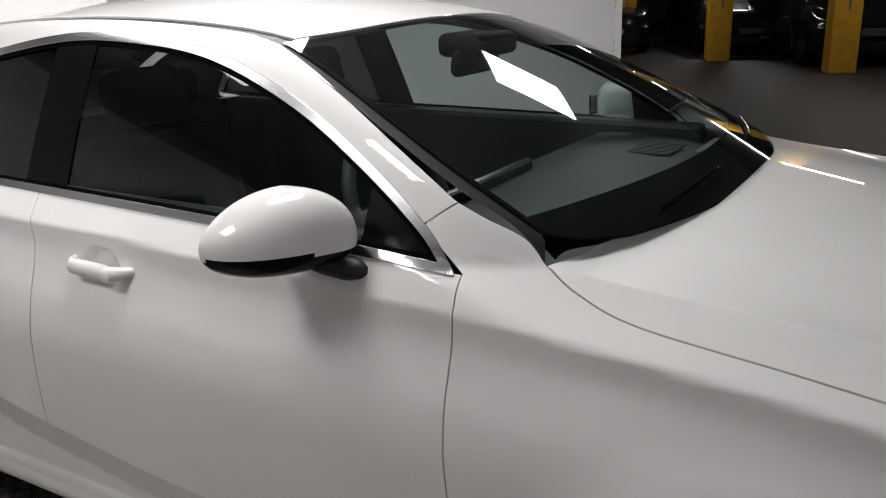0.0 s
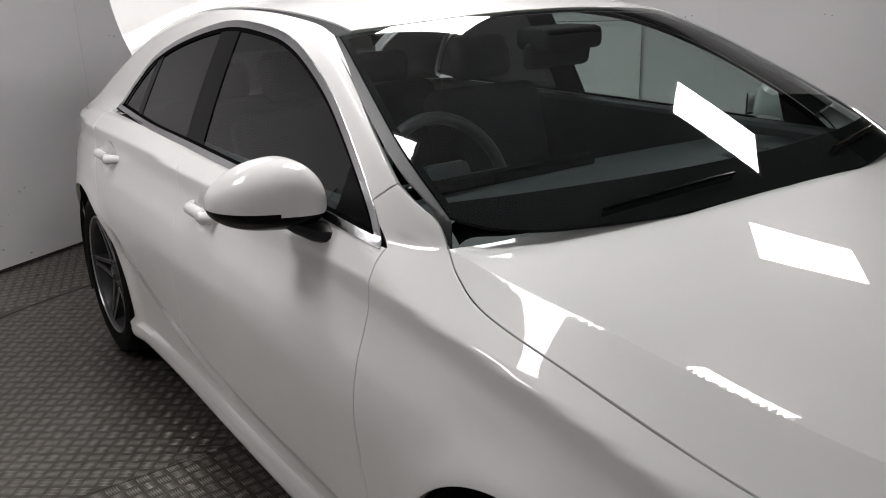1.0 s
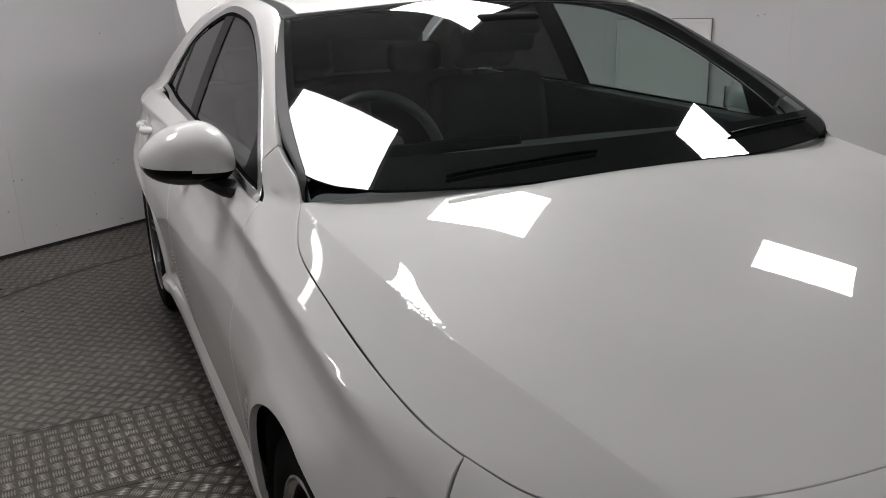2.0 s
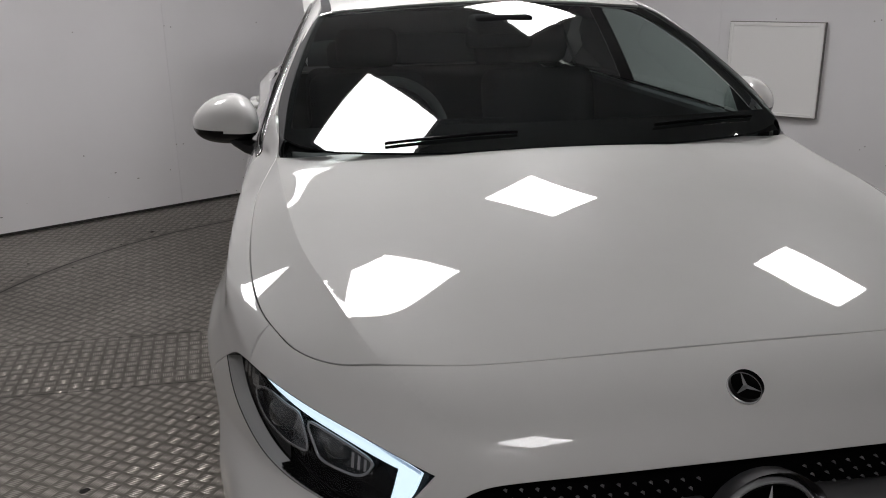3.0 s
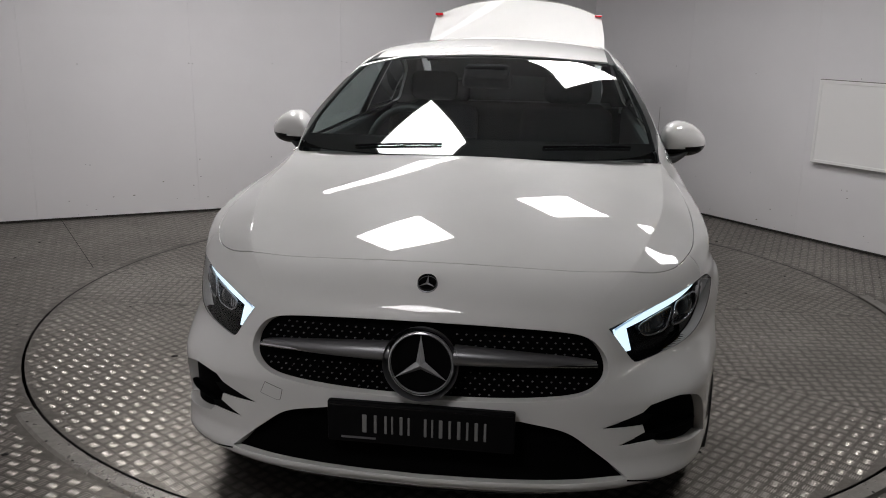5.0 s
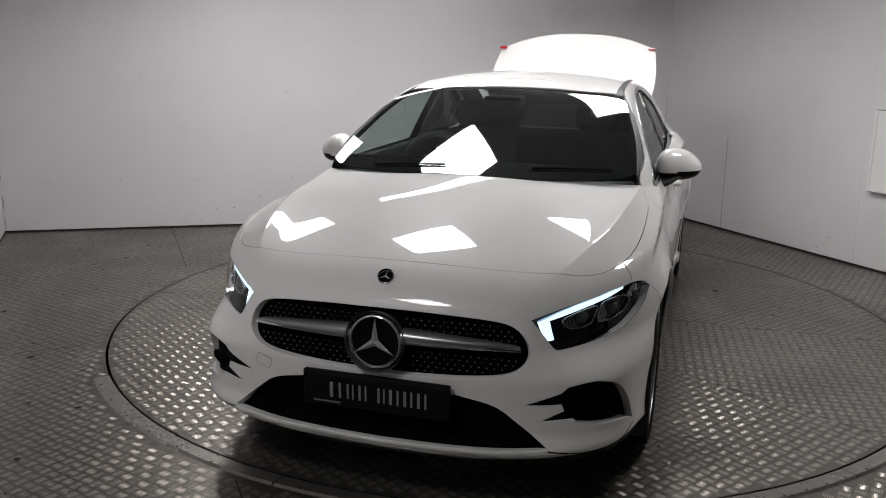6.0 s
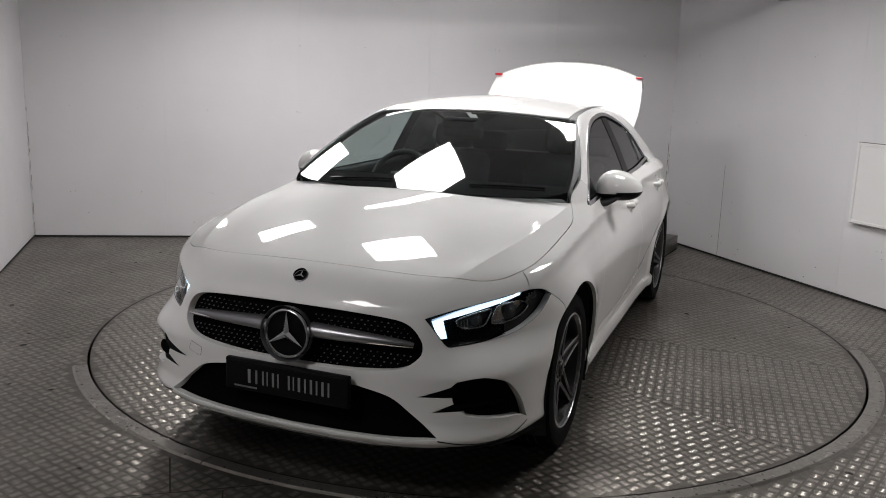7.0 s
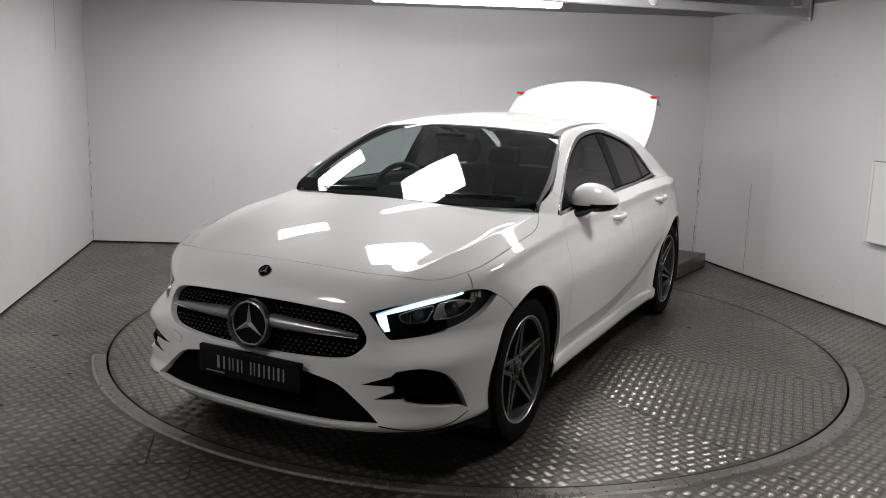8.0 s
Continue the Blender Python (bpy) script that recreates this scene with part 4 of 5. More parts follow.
roof_side = [(.545, -.275, 1.36), (.542, -.1, 1.38), (.54, .3, 1.40), (.535, .75, 1.385), (.53, 1.05, 1.34), (.52, 1.22, 1.29)]
roof_half = [curve([(0, -.352, 1.384), (.2, -.344, 1.378), (.40, -.32, 1.365), (.545, -.275, 1.36)]), curve(roof_side), curve([(.52, 1.22, 1.29), (.3, 1.27, 1.30), (0, 1.285, 1.31)])]
half = np.vstack([c[:-1] for c in roof_half[:-1]] + [roof_half[-1]])
panel("roof", cabin_f, PLAN, np.vstack([half, (half * (-1, 1, 1))[::-1][1:-1]]), WHITE, car, h=.035)
ditch = ring_of([(.578, -.27, 1.345), (.565, -.12, 1.375), (.56, .3, 1.398), (.555, .75, 1.385), (.56, 1.1, 1.32)], [(.56, 1.1, 1.32), (.53, 1.1, 1.33)], [(.53, 1.1, 1.33), (.535, .75, 1.385), (.54, .3, 1.40), (.542, -.1, 1.38), (.545, -.275, 1.36)], [(.545, -.275, 1.36), (.578, -.27, 1.345)])
panel("roof_trim", cabin_f, PLAN, ditch, TRIM_GREY, car, h=.02, inset=-.008, fold=0, raise_by=-.006, sides=BOTH, label="dark roof gutter trim")
back_half = [curve([(0, 1.265, 1.3), (.3, 1.25, 1.3), (.53, 1.195, 1.28)]), curve([(.53, 1.195, 1.28), (.54, 1.36, 1.22), (.56, 1.56, 1.16)]), curve([(.56, 1.56, 1.16), (.3, 1.60, 1.18), (0, 1.61, 1.2)])]
half = np.vstack([c[:-1] for c in back_half[:-1]] + [back_half[-1]])
panel("rear_screen", cabin_f, PLAN, np.vstack([half, (half * (-1, 1, 1))[::-1][1:-1]]), GLASS_BACK, car, h=.06, inset=0, fold=0, raise_by=-.005)

# dark inner shell behind the gaps, with wheel housings
shell_ring = np.array([(.85, y, z) for y, z in [(-1.9, .2), (-1.75, .2)] + [(c[1], c[2]) for c in arch(-AXLE, 200, -20, .40)] + [(-.9, .2), (.9, .2)] + [(c[1], c[2]) for c in arch(AXLE, 200, -20, .40)] + [(2.1, .2), (2.1, .93), (-.6, .91), (-1.7, .78), (-1.9, .70)]])
shell_ring = np.vstack([curve(shell_ring[[i, (i + 1) % len(shell_ring)]], .03)[:-1] for i in range(len(shell_ring))])
panel("inner_shell", body_f, AXIAL, shell_ring, UNDER, car, h=.05, inset=0, fold=0, raise_by=-.035, sides=BOTH)
bm = bmesh.new()
box(bm, (-.70, -1.98, .23), (.70, -1.78, .27))
box(bm, (-.55, -1.78, .16), (.55, -.98, .26))
box(bm, (-.82, -.98, .16), (.82, .98, .24), .02)
box(bm, (-.55, .98, .16), (.55, 1.78, .26))
box(bm, (-.75, 1.75, .2), (.75, 2.2, .26))
part("floor_pan", bm, UNDER, car)
for c in (-AXLE, AXLE):
    for s in BOTH:
        bm = bmesh.new()
        n = 24
        ring = [[bm.verts.new((s * x, c + r * math.cos(a), HUB_Z + r * math.sin(a))) for a in [radians(-25 + 230 * i / n) for i in range(n + 1)]] for x, r in ((.872, .383), (.83, .392), (.56, .40))]
        for p, q in zip(ring, ring[1:]):
            for i in range(n):
                bm.faces.new((p[i], p[i + 1], q[i + 1], q[i]))
        bm.faces.new(ring[-1])
        part("wheel_housing", bm, UNDER, car)


# wheels: tyre, rim with five double spokes, disc, caliper
def wheel():
    w = new("wheel")
    w.parent = car
    prof = [(-.10, .243), (-.109, .264), (-.112, .295), (-.104, .322), (-.085, .331), (-.05, .334), (0, .335), (.05, .334), (.085, .331), (.104, .322), (.112, .295), (.109, .266), (.10, .245)]
    part("tyre", lathe(prof, 72), RUBBER, w, "black low-profile tyre", smooth=True)
    bm = bmesh.new()
    for k in range(-1, 2):
        g = lathe([(k * .035 - .004, .3355), (k * .035 + .004, .3355)], 72)
        me = bpy.data.meshes.new("groove")
        g.to_mesh(me)
        g.free()
        bm.from_mesh(me)
        bpy.data.meshes.remove(me)
    part("tread_groove", bm, UNDER, w)
    prof = [(-.10, .243), (-.095, .229), (-.03, .219), (.05, .221), (.090, .229), (.098, .238), (.104, .245), (.101, .248), (.096, .245)]
    rim = part("rim", lathe(prof, 72), RIM_DARK, w, "dark grey alloy rim", smooth=True)
    part("rim_edge", lathe([(.1000, .2405), (.1048, .2425), (.1048, .2455), (.101, .249)], 72), RIM_CUT, rim, "machined rim edge", smooth=True)
    for k in range(5):
        a = math.tau * k / 5
        ax, tx = (math.cos(a), math.sin(a)), (-math.sin(a), math.cos(a))
        for s in (-1, 1):
            for mat, name in ((RIM_DARK, "spoke"), (RIM_CUT, "spoke_edge")):
                bm = bmesh.new()
                sec = []
                for u in (0, .2, .4, .6, .8, 1):
                    r = .046 + u * .186
                    off = .0115 + .021 * (1 - u) ** 1.5
                    wid = .0105 - .002 * u
                    front = .066 + .026 * u ** 1.4
                    e0, e1, deep = (off - wid, off + wid, .045) if mat is RIM_DARK else (off + wid - .0042, off + wid + .0006, .004)
                    lift = 0 if mat is RIM_DARK else .0015
                    vs = []
                    for e, fx in ((e0, -deep), (e0 + .001, 0), (e1 - .001, 0), (e1, -deep)):
                        vs.append(bm.verts.new((front + lift + fx, r * ax[0] + s * e * tx[0], r * ax[1] + s * e * tx[1])))
                    sec.append(vs)
                for p, q in zip(sec, sec[1:]):
                    for i in range(4):
                        bm.faces.new((p[i], p[(i + 1) % 4], q[(i + 1) % 4], q[i]))
                bm.faces.new(sec[0])
                bm.faces.new(sec[-1])
                bmesh.ops.recalc_face_normals(bm, faces=bm.faces)
                part(name, bm, mat, rim)
    part("hub", lathe([(.02, .07), (.055, .066), (.066, .056), (.068, .036), (.074, .033), (.077, .02), (.077, .0005)], 40), RIM_DARK, rim, smooth=True)
    part("hub_cap", lathe([(.0755, .031), (.0790, .026), (.0795, .0005)], 32), BLACK_GLOSS, rim, "dark hub cap with a small star", smooth=True)
    bm = star(.024, .003)
    bmesh.ops.transform(bm, matrix=pose(.080, 0, 0, 0, 0, 90), verts=bm.verts)
    part("cap_star", bm, RIM_CUT, rim)
    for k in range(5):
        a = math.tau * (k + .5) / 5
        bm = lathe([(.05, .009), (.072, .009), (.073, .006), (.066, .005), (.066, .0005)], 10)
        bmesh.ops.translate(bm, vec=(0, .052 * math.cos(a), .052 * math.sin(a)), verts=bm.verts)
        part("wheel_bolt", bm, STEEL, rim, smooth=True)
    part("brake_disc", lathe([(-.02, .07), (.015, .07), (.016, .155), (.0, .158), (-.02, .155)], 48), STEEL, w, "steel brake disc", smooth=True)
    bm = lathe([(-.05, .10), (.035, .10), (.04, .13), (.035, .172), (-.05, .172)], 40)
    bmesh.ops.delete(bm, geom=[v for v in bm.verts if v.co.y < .085], context="VERTS")
    part("brake_caliper", bm, RIM_DARK, w)
    return w


first_wheel = wheel()
TRACK = .766
first_wheel.matrix_world = pose(TRACK, -AXLE, HUB_Z, 20, 0, 0)
for m in (pose(TRACK, AXLE, HUB_Z, 47), pose(-TRACK, -AXLE, HUB_Z, 10, 0, 180), pose(-TRACK, AXLE, HUB_Z, 35, 0, 180)):
    copy_thing(first_wheel, m)


# door handles, mirrors
for s in BOTH:
    for y0, z0, dpar in ((-.015, .868, door_f), (.94, .880, door_r)):
        door = dpar[0] if s > 0 else dpar[1]
        pts = on(whole_f, AXIAL, [(.85, y0 + .19 - .2 * i / 12, z0 + .008 - .004 * i / 12) for i in range(13)])
        for i in range(13):
            u = i / 12
            pts[i, 0] += -.010 + .044 * min(1, 4 * u * (1 - u) * 1.7)
        rad = [.010 + .007 * min(1, 6 * (i / 12) * (1 - i / 12)) for i in range(13)]
        part("door_handle", tube([tuple(p * (s, 1, 1)) for p in pts], rad, 12, 1.15), WHITE, door, "white pull handle", smooth=True)


def mirror(s):
    """A door mirror: white cap over a black lower shell, on a black foot."""
    m = new("door_mirror")
    m.parent = car
    c = Vector((.905 if s < 0 else .882, -.50, 1.022))
    nu, nv = 40, 24
    vs = []
    for j in range(nv + 1):
        for i in range(nu):
            a, b = math.tau * i / nu, math.pi * j / nv - math.pi / 2
            e = .80 if math.cos(a) > 0 else .66
            cx = math.copysign(abs(math.cos(a)) ** e, math.cos(a)) * abs(math.cos(b)) ** .74
            cy = math.copysign(abs(math.sin(a)) ** e, math.sin(a)) * abs(math.cos(b)) ** .74
            cz = math.copysign(abs(math.sin(b)) ** .9, math.sin(b))
            x = .106 * cx
            y = cy * (.055 if cy > 0 else .105) * (1 - .12 * cx)
            z = cz * (.090 * (1 - .24 * cx - .20 * cx * cx) if cz > 0 else .060 * (1 - .05 * cx))
            y += .055 * (cx + .3)
            z -= .004 * cx
            vs.append(Vector((x, y, z)) + c)
    strip_of = {i for i in range(nu) if (i + .5) / nu > .74}
    def shell(name, lo, hi, mat, label, only=None, skip=()):
        fs = []
        for j in range(lo, hi):
            for i in range(nu):
                if (only is not None and i not in only) or (j == 10 and i in skip):
                    continue
                fs.append((j * nu + i, j * nu + (i + 1) % nu, (j + 1) * nu + (i + 1) % nu, (j + 1) * nu + i))
        used = sorted({k for f in fs for k in f})
        at = {k: n for n, k in enumerate(used)}
        pts = [(s * vs[k].x, vs[k].y, vs[k].z) for k in used]
        fs = [tuple(at[k] for k in f) for f in fs]
        return mesh_part(name, pts, fs if s > 0 else [f[::-1] for f in fs], mat, m, label)
    shell("mirror_cap", 10, nv, WHITE, "white mirror cap", None, strip_of)
    shell("indicator", 10, 11, BLACK_FILM, "black indicator strip", strip_of)
    shell("mirror_shell", 0, 10, BLACK_FILM, "gloss black lower mirror shell")
    foot = [(s * .80, -.60, .955), (s * .83, -.585, .962), (s * .855, -.565, .975), (s * .875, -.54, .992)]
    part("mirror_foot", tube(foot, [.042, .038, .034, .034], 12, .55), BLACK_PLASTIC, m, "black mirror foot", smooth=True)
    bm = bmesh.new()
    box(bm, (s * .84, -.4245, 1.0), (s * .95, -.418, 1.07))
    part("mirror_glass", bm, CHROME, m, "mirror glass")
    return m


mirror(1), mirror(-1)

# open boot lid: outer skin, inner skin, lip and lamp ends
nu, nv = 33, 17
vs = []
for j in range(nv):
    v = j / (nv - 1)
    for i in range(nu):
        u = -1 + 2 * i / (nu - 1)
        w = .60 - .02 * v + .02 * math.sin(math.pi * v) - .03 * (1 - v) ** 3
        z = 1.135 + (.54 - .115 * abs(u) ** 2.4) * v + .03 * (1 - v) * abs(u) ** 4
        y = 1.625 + .27 * v ** 1.15 - .055 * u * u * (1 - .35 * v) - .03 * math.sin(math.pi * v) + .03
        vs.append((w * u, y, z))
fs = [(j * nu + i, j * nu + i + 1, (j + 1) * nu + i + 1, (j + 1) * nu + i) for j in range(nv - 1) for i in range(nu - 1)]
lid = mesh_part("boot_lid", vs, fs, WHITE, car, "white boot lid standing open")
top = vs[(nv - 1) * nu:]
back = [(x * .98, y + .20, z - .07) for x, y, z in top]
lip_v = top + [(x, y + .02, z + .006) for x, y, z in top] + back
fs = [(r * nu + i, r * nu + i + 1, (r + 1) * nu + i + 1, (r + 1) * nu + i) for r in range(2) for i in range(nu - 1)]
mesh_part("lid_rear_face", lip_v, fs, WHITE, lid)
inner = [(x * .97, y + .06, z - .02) for x, y, z in vs]
fs = [(j * nu + i, (j + 1) * nu + i, (j + 1) * nu + i + 1, j * nu + i + 1) for j in range(nv - 1) for i in range(nu - 1)]
mesh_part("lid_inner", inner, fs, BLACK_PLASTIC, lid)
side_v = [vs[j * nu] for j in range(nv)] + [inner[j * nu] for j in range(nv)]
fs = [(j, j + 1, nv + j + 1, nv + j) for j in range(nv - 1)]
mesh_part("lid_edge", side_v, fs, WHITE, lid)
mesh_part("lid_edge", [(-x, y, z) for x, y, z in side_v], fs, WHITE, lid)
for s in BOTH:
    bm = bmesh.new()
    box(bm, (s * .535, 1.85, 1.567), (s * .583, 1.93, 1.578), .003)
    part("tail_lamp", bm, RED, lid, "red tail lamp end")
    bm = tube([(s * .52, 1.62, 1.0), (s * .52, 1.66, 1.10), (s * .50, 1.72, 1.2)], .012, 8)
    part("lid_hinge", bm, BLACK_PLASTIC, lid, smooth=True)

# wipers and cowl
cowl = sym([(0, -1.115, 1.05), (.3, -1.095, 1.05), (.62, -1.03, 1.03), (.73, -.965, 1.03)], [(.73, -.965, 1.03), (.722, -.93, 1.03), (.68, -.96, 1.03), (.55, -1.03, 1.03), (.3, -1.085, 1.03), (0, -1.10, 1.03)])
panel("cowl", cabin_f, PLAN, cowl, VOID_BLACK, car, h=.03, inset=0, fold=0, raise_by=-.011, label="black scuttle panel")
for a, b in (((-.46, -1.066, 1.04), (-.11, -1.090, 1.06)), ((.28, -1.070, 1.05), (.62, -.972, 1.06))):
    pts = on(cabin_f, PLAN, curve([a, ((a[0] + b[0]) / 2, (a[1] + b[1]) / 2 - .004, 1.06), b], .04), .006)
    w = part("wiper", tube([tuple(p) for p in pts], [.0035] * (len(pts) - 1) + [.0025], 8, 1.0), BLACK_FILM, car, "black wiper", smooth=True)
    pts2 = on(cabin_f, PLAN, curve([a, ((a[0] + b[0]) / 2, (a[1] + b[1]) / 2 - .002, 1.06), b], .04), .003)
    part("wiper_blade", tube([tuple(p) for p in pts2], .003, 6, 1.3), RUBBER, w)

# cabin: dashboard, wheel, seats, lining
bm = bmesh.new()
prof = [(-1.02, .96), (-.90, .985), (-.70, .995), (-.55, .99), (-.50, .955), (-.49, .80), (-.55, .62), (-.95, .60)]
rows = []
for i in range(17):
    u = -1 + 2 * i / 16
    rows.append([bm.verts.new((.70 * u, y + .10 * u * u * (1 if y < -.8 else .3), z - .02 * u * u)) for y, z in prof])
for p, q in zip(rows, rows[1:]):
    for i in range(len(prof) - 1):
        bm.faces.new((p[i], p[i + 1], q[i + 1], q[i]))
dash = part("dashboard", bm, DASH, car, "dark grey dashboard", smooth=True)
bm = bmesh.new()
box(bm, (-.60, -.60, .985), (-.02, -.575, 1.022), .010, pose(0, 0, 0))
part("screen_display", bm, BLACK_FILM, dash, "wide black display")
bm = bmesh.new()
for k in range(9):
    box(bm, (.30 + k * .02, -.86, .985), (.312 + k * .02, -.74, .990), 0, pose(0, 0, 0))
part("demister_vent", bm, BLACK_PLASTIC, dash)
bm = bmesh.new()
box(bm, (.30, -1.0, 1.00), (.52, -.93, 1.006), .002)
part("dash_card", bm, SILVER, dash)
m = pose(-.37, -.42, .955, 66, 0, 0)
bm = lathe([(.017 * math.sin(a), .182 + .017 * math.cos(a)) for a in [math.tau * k / 12 for k in range(13)]], 48, "z")
bmesh.ops.transform(bm, matrix=m, verts=bm.verts)
sw = part("steering_wheel", bm, DASH, car, "black leather steering wheel", smooth=True)
bm = bmesh.new()
box(bm, (-.07, -.05, -.03), (.07, .06, .03), .02, m)
box(bm, (-.17, -.012, -.008), (.17, .022, .012), .006, m)
box(bm, (-.02, -.17, -.008), (.02, -.03, .012), .006, m)
part("wheel_spokes", bm, DASH, sw, smooth=True)


def seat(x, y):
    s = new("seat")
    s.parent = car
    for name, lo, hi, bev, mm in (("cushion", (-.25, -.26, .30), (.25, .26, .50), .06, pose(x, y, 0)), ("backrest", (-.25, -.06, 0), (.25, .08, .62), .06, pose(x, y + .22, .48, -16)), ("headrest", (-.13, -.04, .64), (.13, .06, .80), .045, pose(x, y + .22, .48, -14))):
        bm = bmesh.new()
        box(bm, lo, hi, bev, mm, 4)
        part(name, bm, CLOTH, s, smooth=True)


seat(-.37, .02), seat(.37, .02)
bm = bmesh.new()
box(bm, (-.62, .75, .3), (.62, 1.2, .52), .06)
box(bm, (-.62, 1.05, .5), (.62, 1.22, 1.03), .06, None, 4)
rs = part("rear_bench", bm, CLOTH, car, "dark rear bench", smooth=True)
for x in (-.38, .38):
    bm = bmesh.new()
    box(bm, (x - .13, 1.12, 1.02), (x + .13, 1.22, 1.16), .04, None, 3)
    part("headrest", bm, CLOTH, rs, smooth=True)
lining = np.vstack([curve([(0, -.34, 1.38), (.555, -.27, 1.35)], .05)[:-1], curve([(.555, -.27, 1.35), (.56, .4, 1.35), (.54, 1.22, 1.3)], .05)[:-1], curve([(.54, 1.22, 1.3), (0, 1.29, 1.3)], .05)])
lining = np.vstack([lining, (lining * (-1, 1, 1))[::-1][1:-1]])
panel("roof_lining", cabin_f, PLAN, lining, LINER, car, h=.05, inset=0, fold=0, raise_by=-.022)
bm = bmesh.new()
box(bm, (-.115, -.02, -.035), (.115, .015, .035), .02, pose(0, -.42, 1.262, 8), 3)
rm = part("interior_mirror", bm, CLOTH, car, "black interior mirror", smooth=True)
bm = bmesh.new()
box(bm, (-.10, -.50, 1.275), (.10, -.36, 1.335), .02, None, 3)
part("camera_housing", bm, CLOTH, rm, smooth=True)
bm = bmesh.new()
box(bm, (-.765, -.85, .55), (-.715, 1.2, 1.012), .02)
box(bm, (.715, -.85, .55), (.765, 1.2, 1.012), .02)
box(bm, (-.74, -.8, .24), (.74, 1.3, .30))
box(bm, (-.12, -.6, .3), (.12, .5, .60), .03)
box(bm, (-.70, 1.2, .3), (.70, 1.24, 1.0))
box(bm, (-.66, 1.2, .985), (.66, 1.60, 1.0))
box(bm, (-.60, 1.585, 1.0), (.60, 1.60, 1.17))
part("cabin_trim", bm, DASH, car, "dark cabin trim")
# ---------------------------------------------------------------- the photo booth
WALL_TOP, CEILING = 2.34, 2.47
P1, P2 = Vector((.60, 3.78)), Vector((-4.62, .88))      # far corners of the booth
PB, PC = Vector((3.63, .48)), Vector((-.37, -4.58))     # front ends of the two side walls


def wall(name, a, b, out, label, skip=()):
    """A wall of painted boards from a to b with joints, screws, dirty foot and a dark fascia above; out: its thick side."""
    d = (b - a)
    n = d.length
    u = d / n
    w = Vector((-u.y, u.x)) * out
    m = Matrix(((u.x, w.x, 0, a.x), (u.y, w.y, 0, a.y), (0, 0, 1, 0), (0, 0, 0, 1)))
    bm = bmesh.new()
    box(bm, (-.05, .006, -.02), (n + .05, .14, WALL_TOP))
    body = part(name, bm, FRAME_WHITE)
    body.matrix_world = m
    tagged(body, label, "wall", kind="structure")
    count = max(1, round(n / 1.22))
    for i in range(count):
        bm = bmesh.new()
        x0, x1 = n * i / count, n * (i + 1) / count
        box(bm, (x0 + .0004, -.006, .018), (x1 - .0004, .0058, WALL_TOP - .002), .0004, None, 1)
        part("wall_board", bm, WALL, body)
    rng = random.Random(7 + int(n * 10))
    bm = bmesh.new()
    x = .35
    while x < n - .2:
        for z in (.42, 1.18, 1.78):
            for d in (0, .035):
                if rng.random() < .75:
                    bmesh.ops.create_circle(bm, cap_ends=True, segments=8, radius=rng.uniform(.003, .0055), matrix=pose(x + d + rng.uniform(-.01, .01), -.0065, z + rng.uniform(-.012, .012), 90))
        x += rng.choice((.61, .61, .8))
    for k in range(26):
        x, z = rng.choice((.006, n - .006)) + rng.uniform(-.006, .006), rng.uniform(.04, 1.3) ** 1.2
        bmesh.ops.create_circle(bm, cap_ends=True, segments=6, radius=rng.uniform(.003, .008), matrix=pose(x, -.0066, z, 90) @ Matrix.Diagonal((.6, rng.uniform(1, 3), 1, 1)))
    part("wall_marks", bm, MARK, body, "small screw dimples and scuffs")
    bm = bmesh.new()
    for k in range(int(n * 6)):
        x, z, r = rng.uniform(0, n), rng.choice((.05, .09, .13, .2, .35)) * rng.uniform(.6, 1.5), rng.uniform(.0012, .004)
        bmesh.ops.create_circle(bm, cap_ends=True, segments=6, radius=r, matrix=pose(x, -.0063, z, 90) @ Matrix.Diagonal((rng.uniform(1, 3), 1, 1, 1)))
    for k in range(34):
        x, z, h = rng.choice((.016, n - .016)), rng.uniform(.02, 1.0) ** 1.4, rng.uniform(.015, .10)
        box(bm, (x - rng.uniform(.001, .003), -.0068, z), (x + rng.uniform(.001, .003), -.0061, z + h))
    part("wall_scuffs", bm, SCUFF, body, "dark scuff marks")
    bm = bmesh.new()
    box(bm, (0, -.004, .001), (n, .005, .017))
    part("foot_gap", bm, GAP, body)
    bm = bmesh.new()
    box(bm, (-.05, .004, WALL_TOP + .001), (n + .05, .12, CEILING))
    part("fascia", bm, CEIL, body, "dark grey fascia")
    return body, m


wall_a, MA = wall("wall_back", P2, P1, 1, "white painted board wall with screw holes and scuffs")
wall_b, MB = wall("wall_left_of_car", P1, PB, 1, "white painted board wall with a square white panel")
wall_c, MC = wall("wall_right_of_car", PC, P2, 1, "white painted board wall with scuffs along the floor")

# open board joints
ub = (PB - P1).normalized()
for name, m, x, z0, z1 in ((wall_b, MB, (Vector((1.168, 3.152)) - P1).dot(ub), .02, .84), (wall_c, MC, (Vector((-3.98, .065)) - PC).dot((P2 - PC).normalized()), 1.80, WALL_TOP)):
    bm = bmesh.new()
    box(bm, (x - .0016, -.0072, z0), (x + .0016, -.0061, z1))
    part("board_joint", bm, SCUFF, name, "open dark board joint")
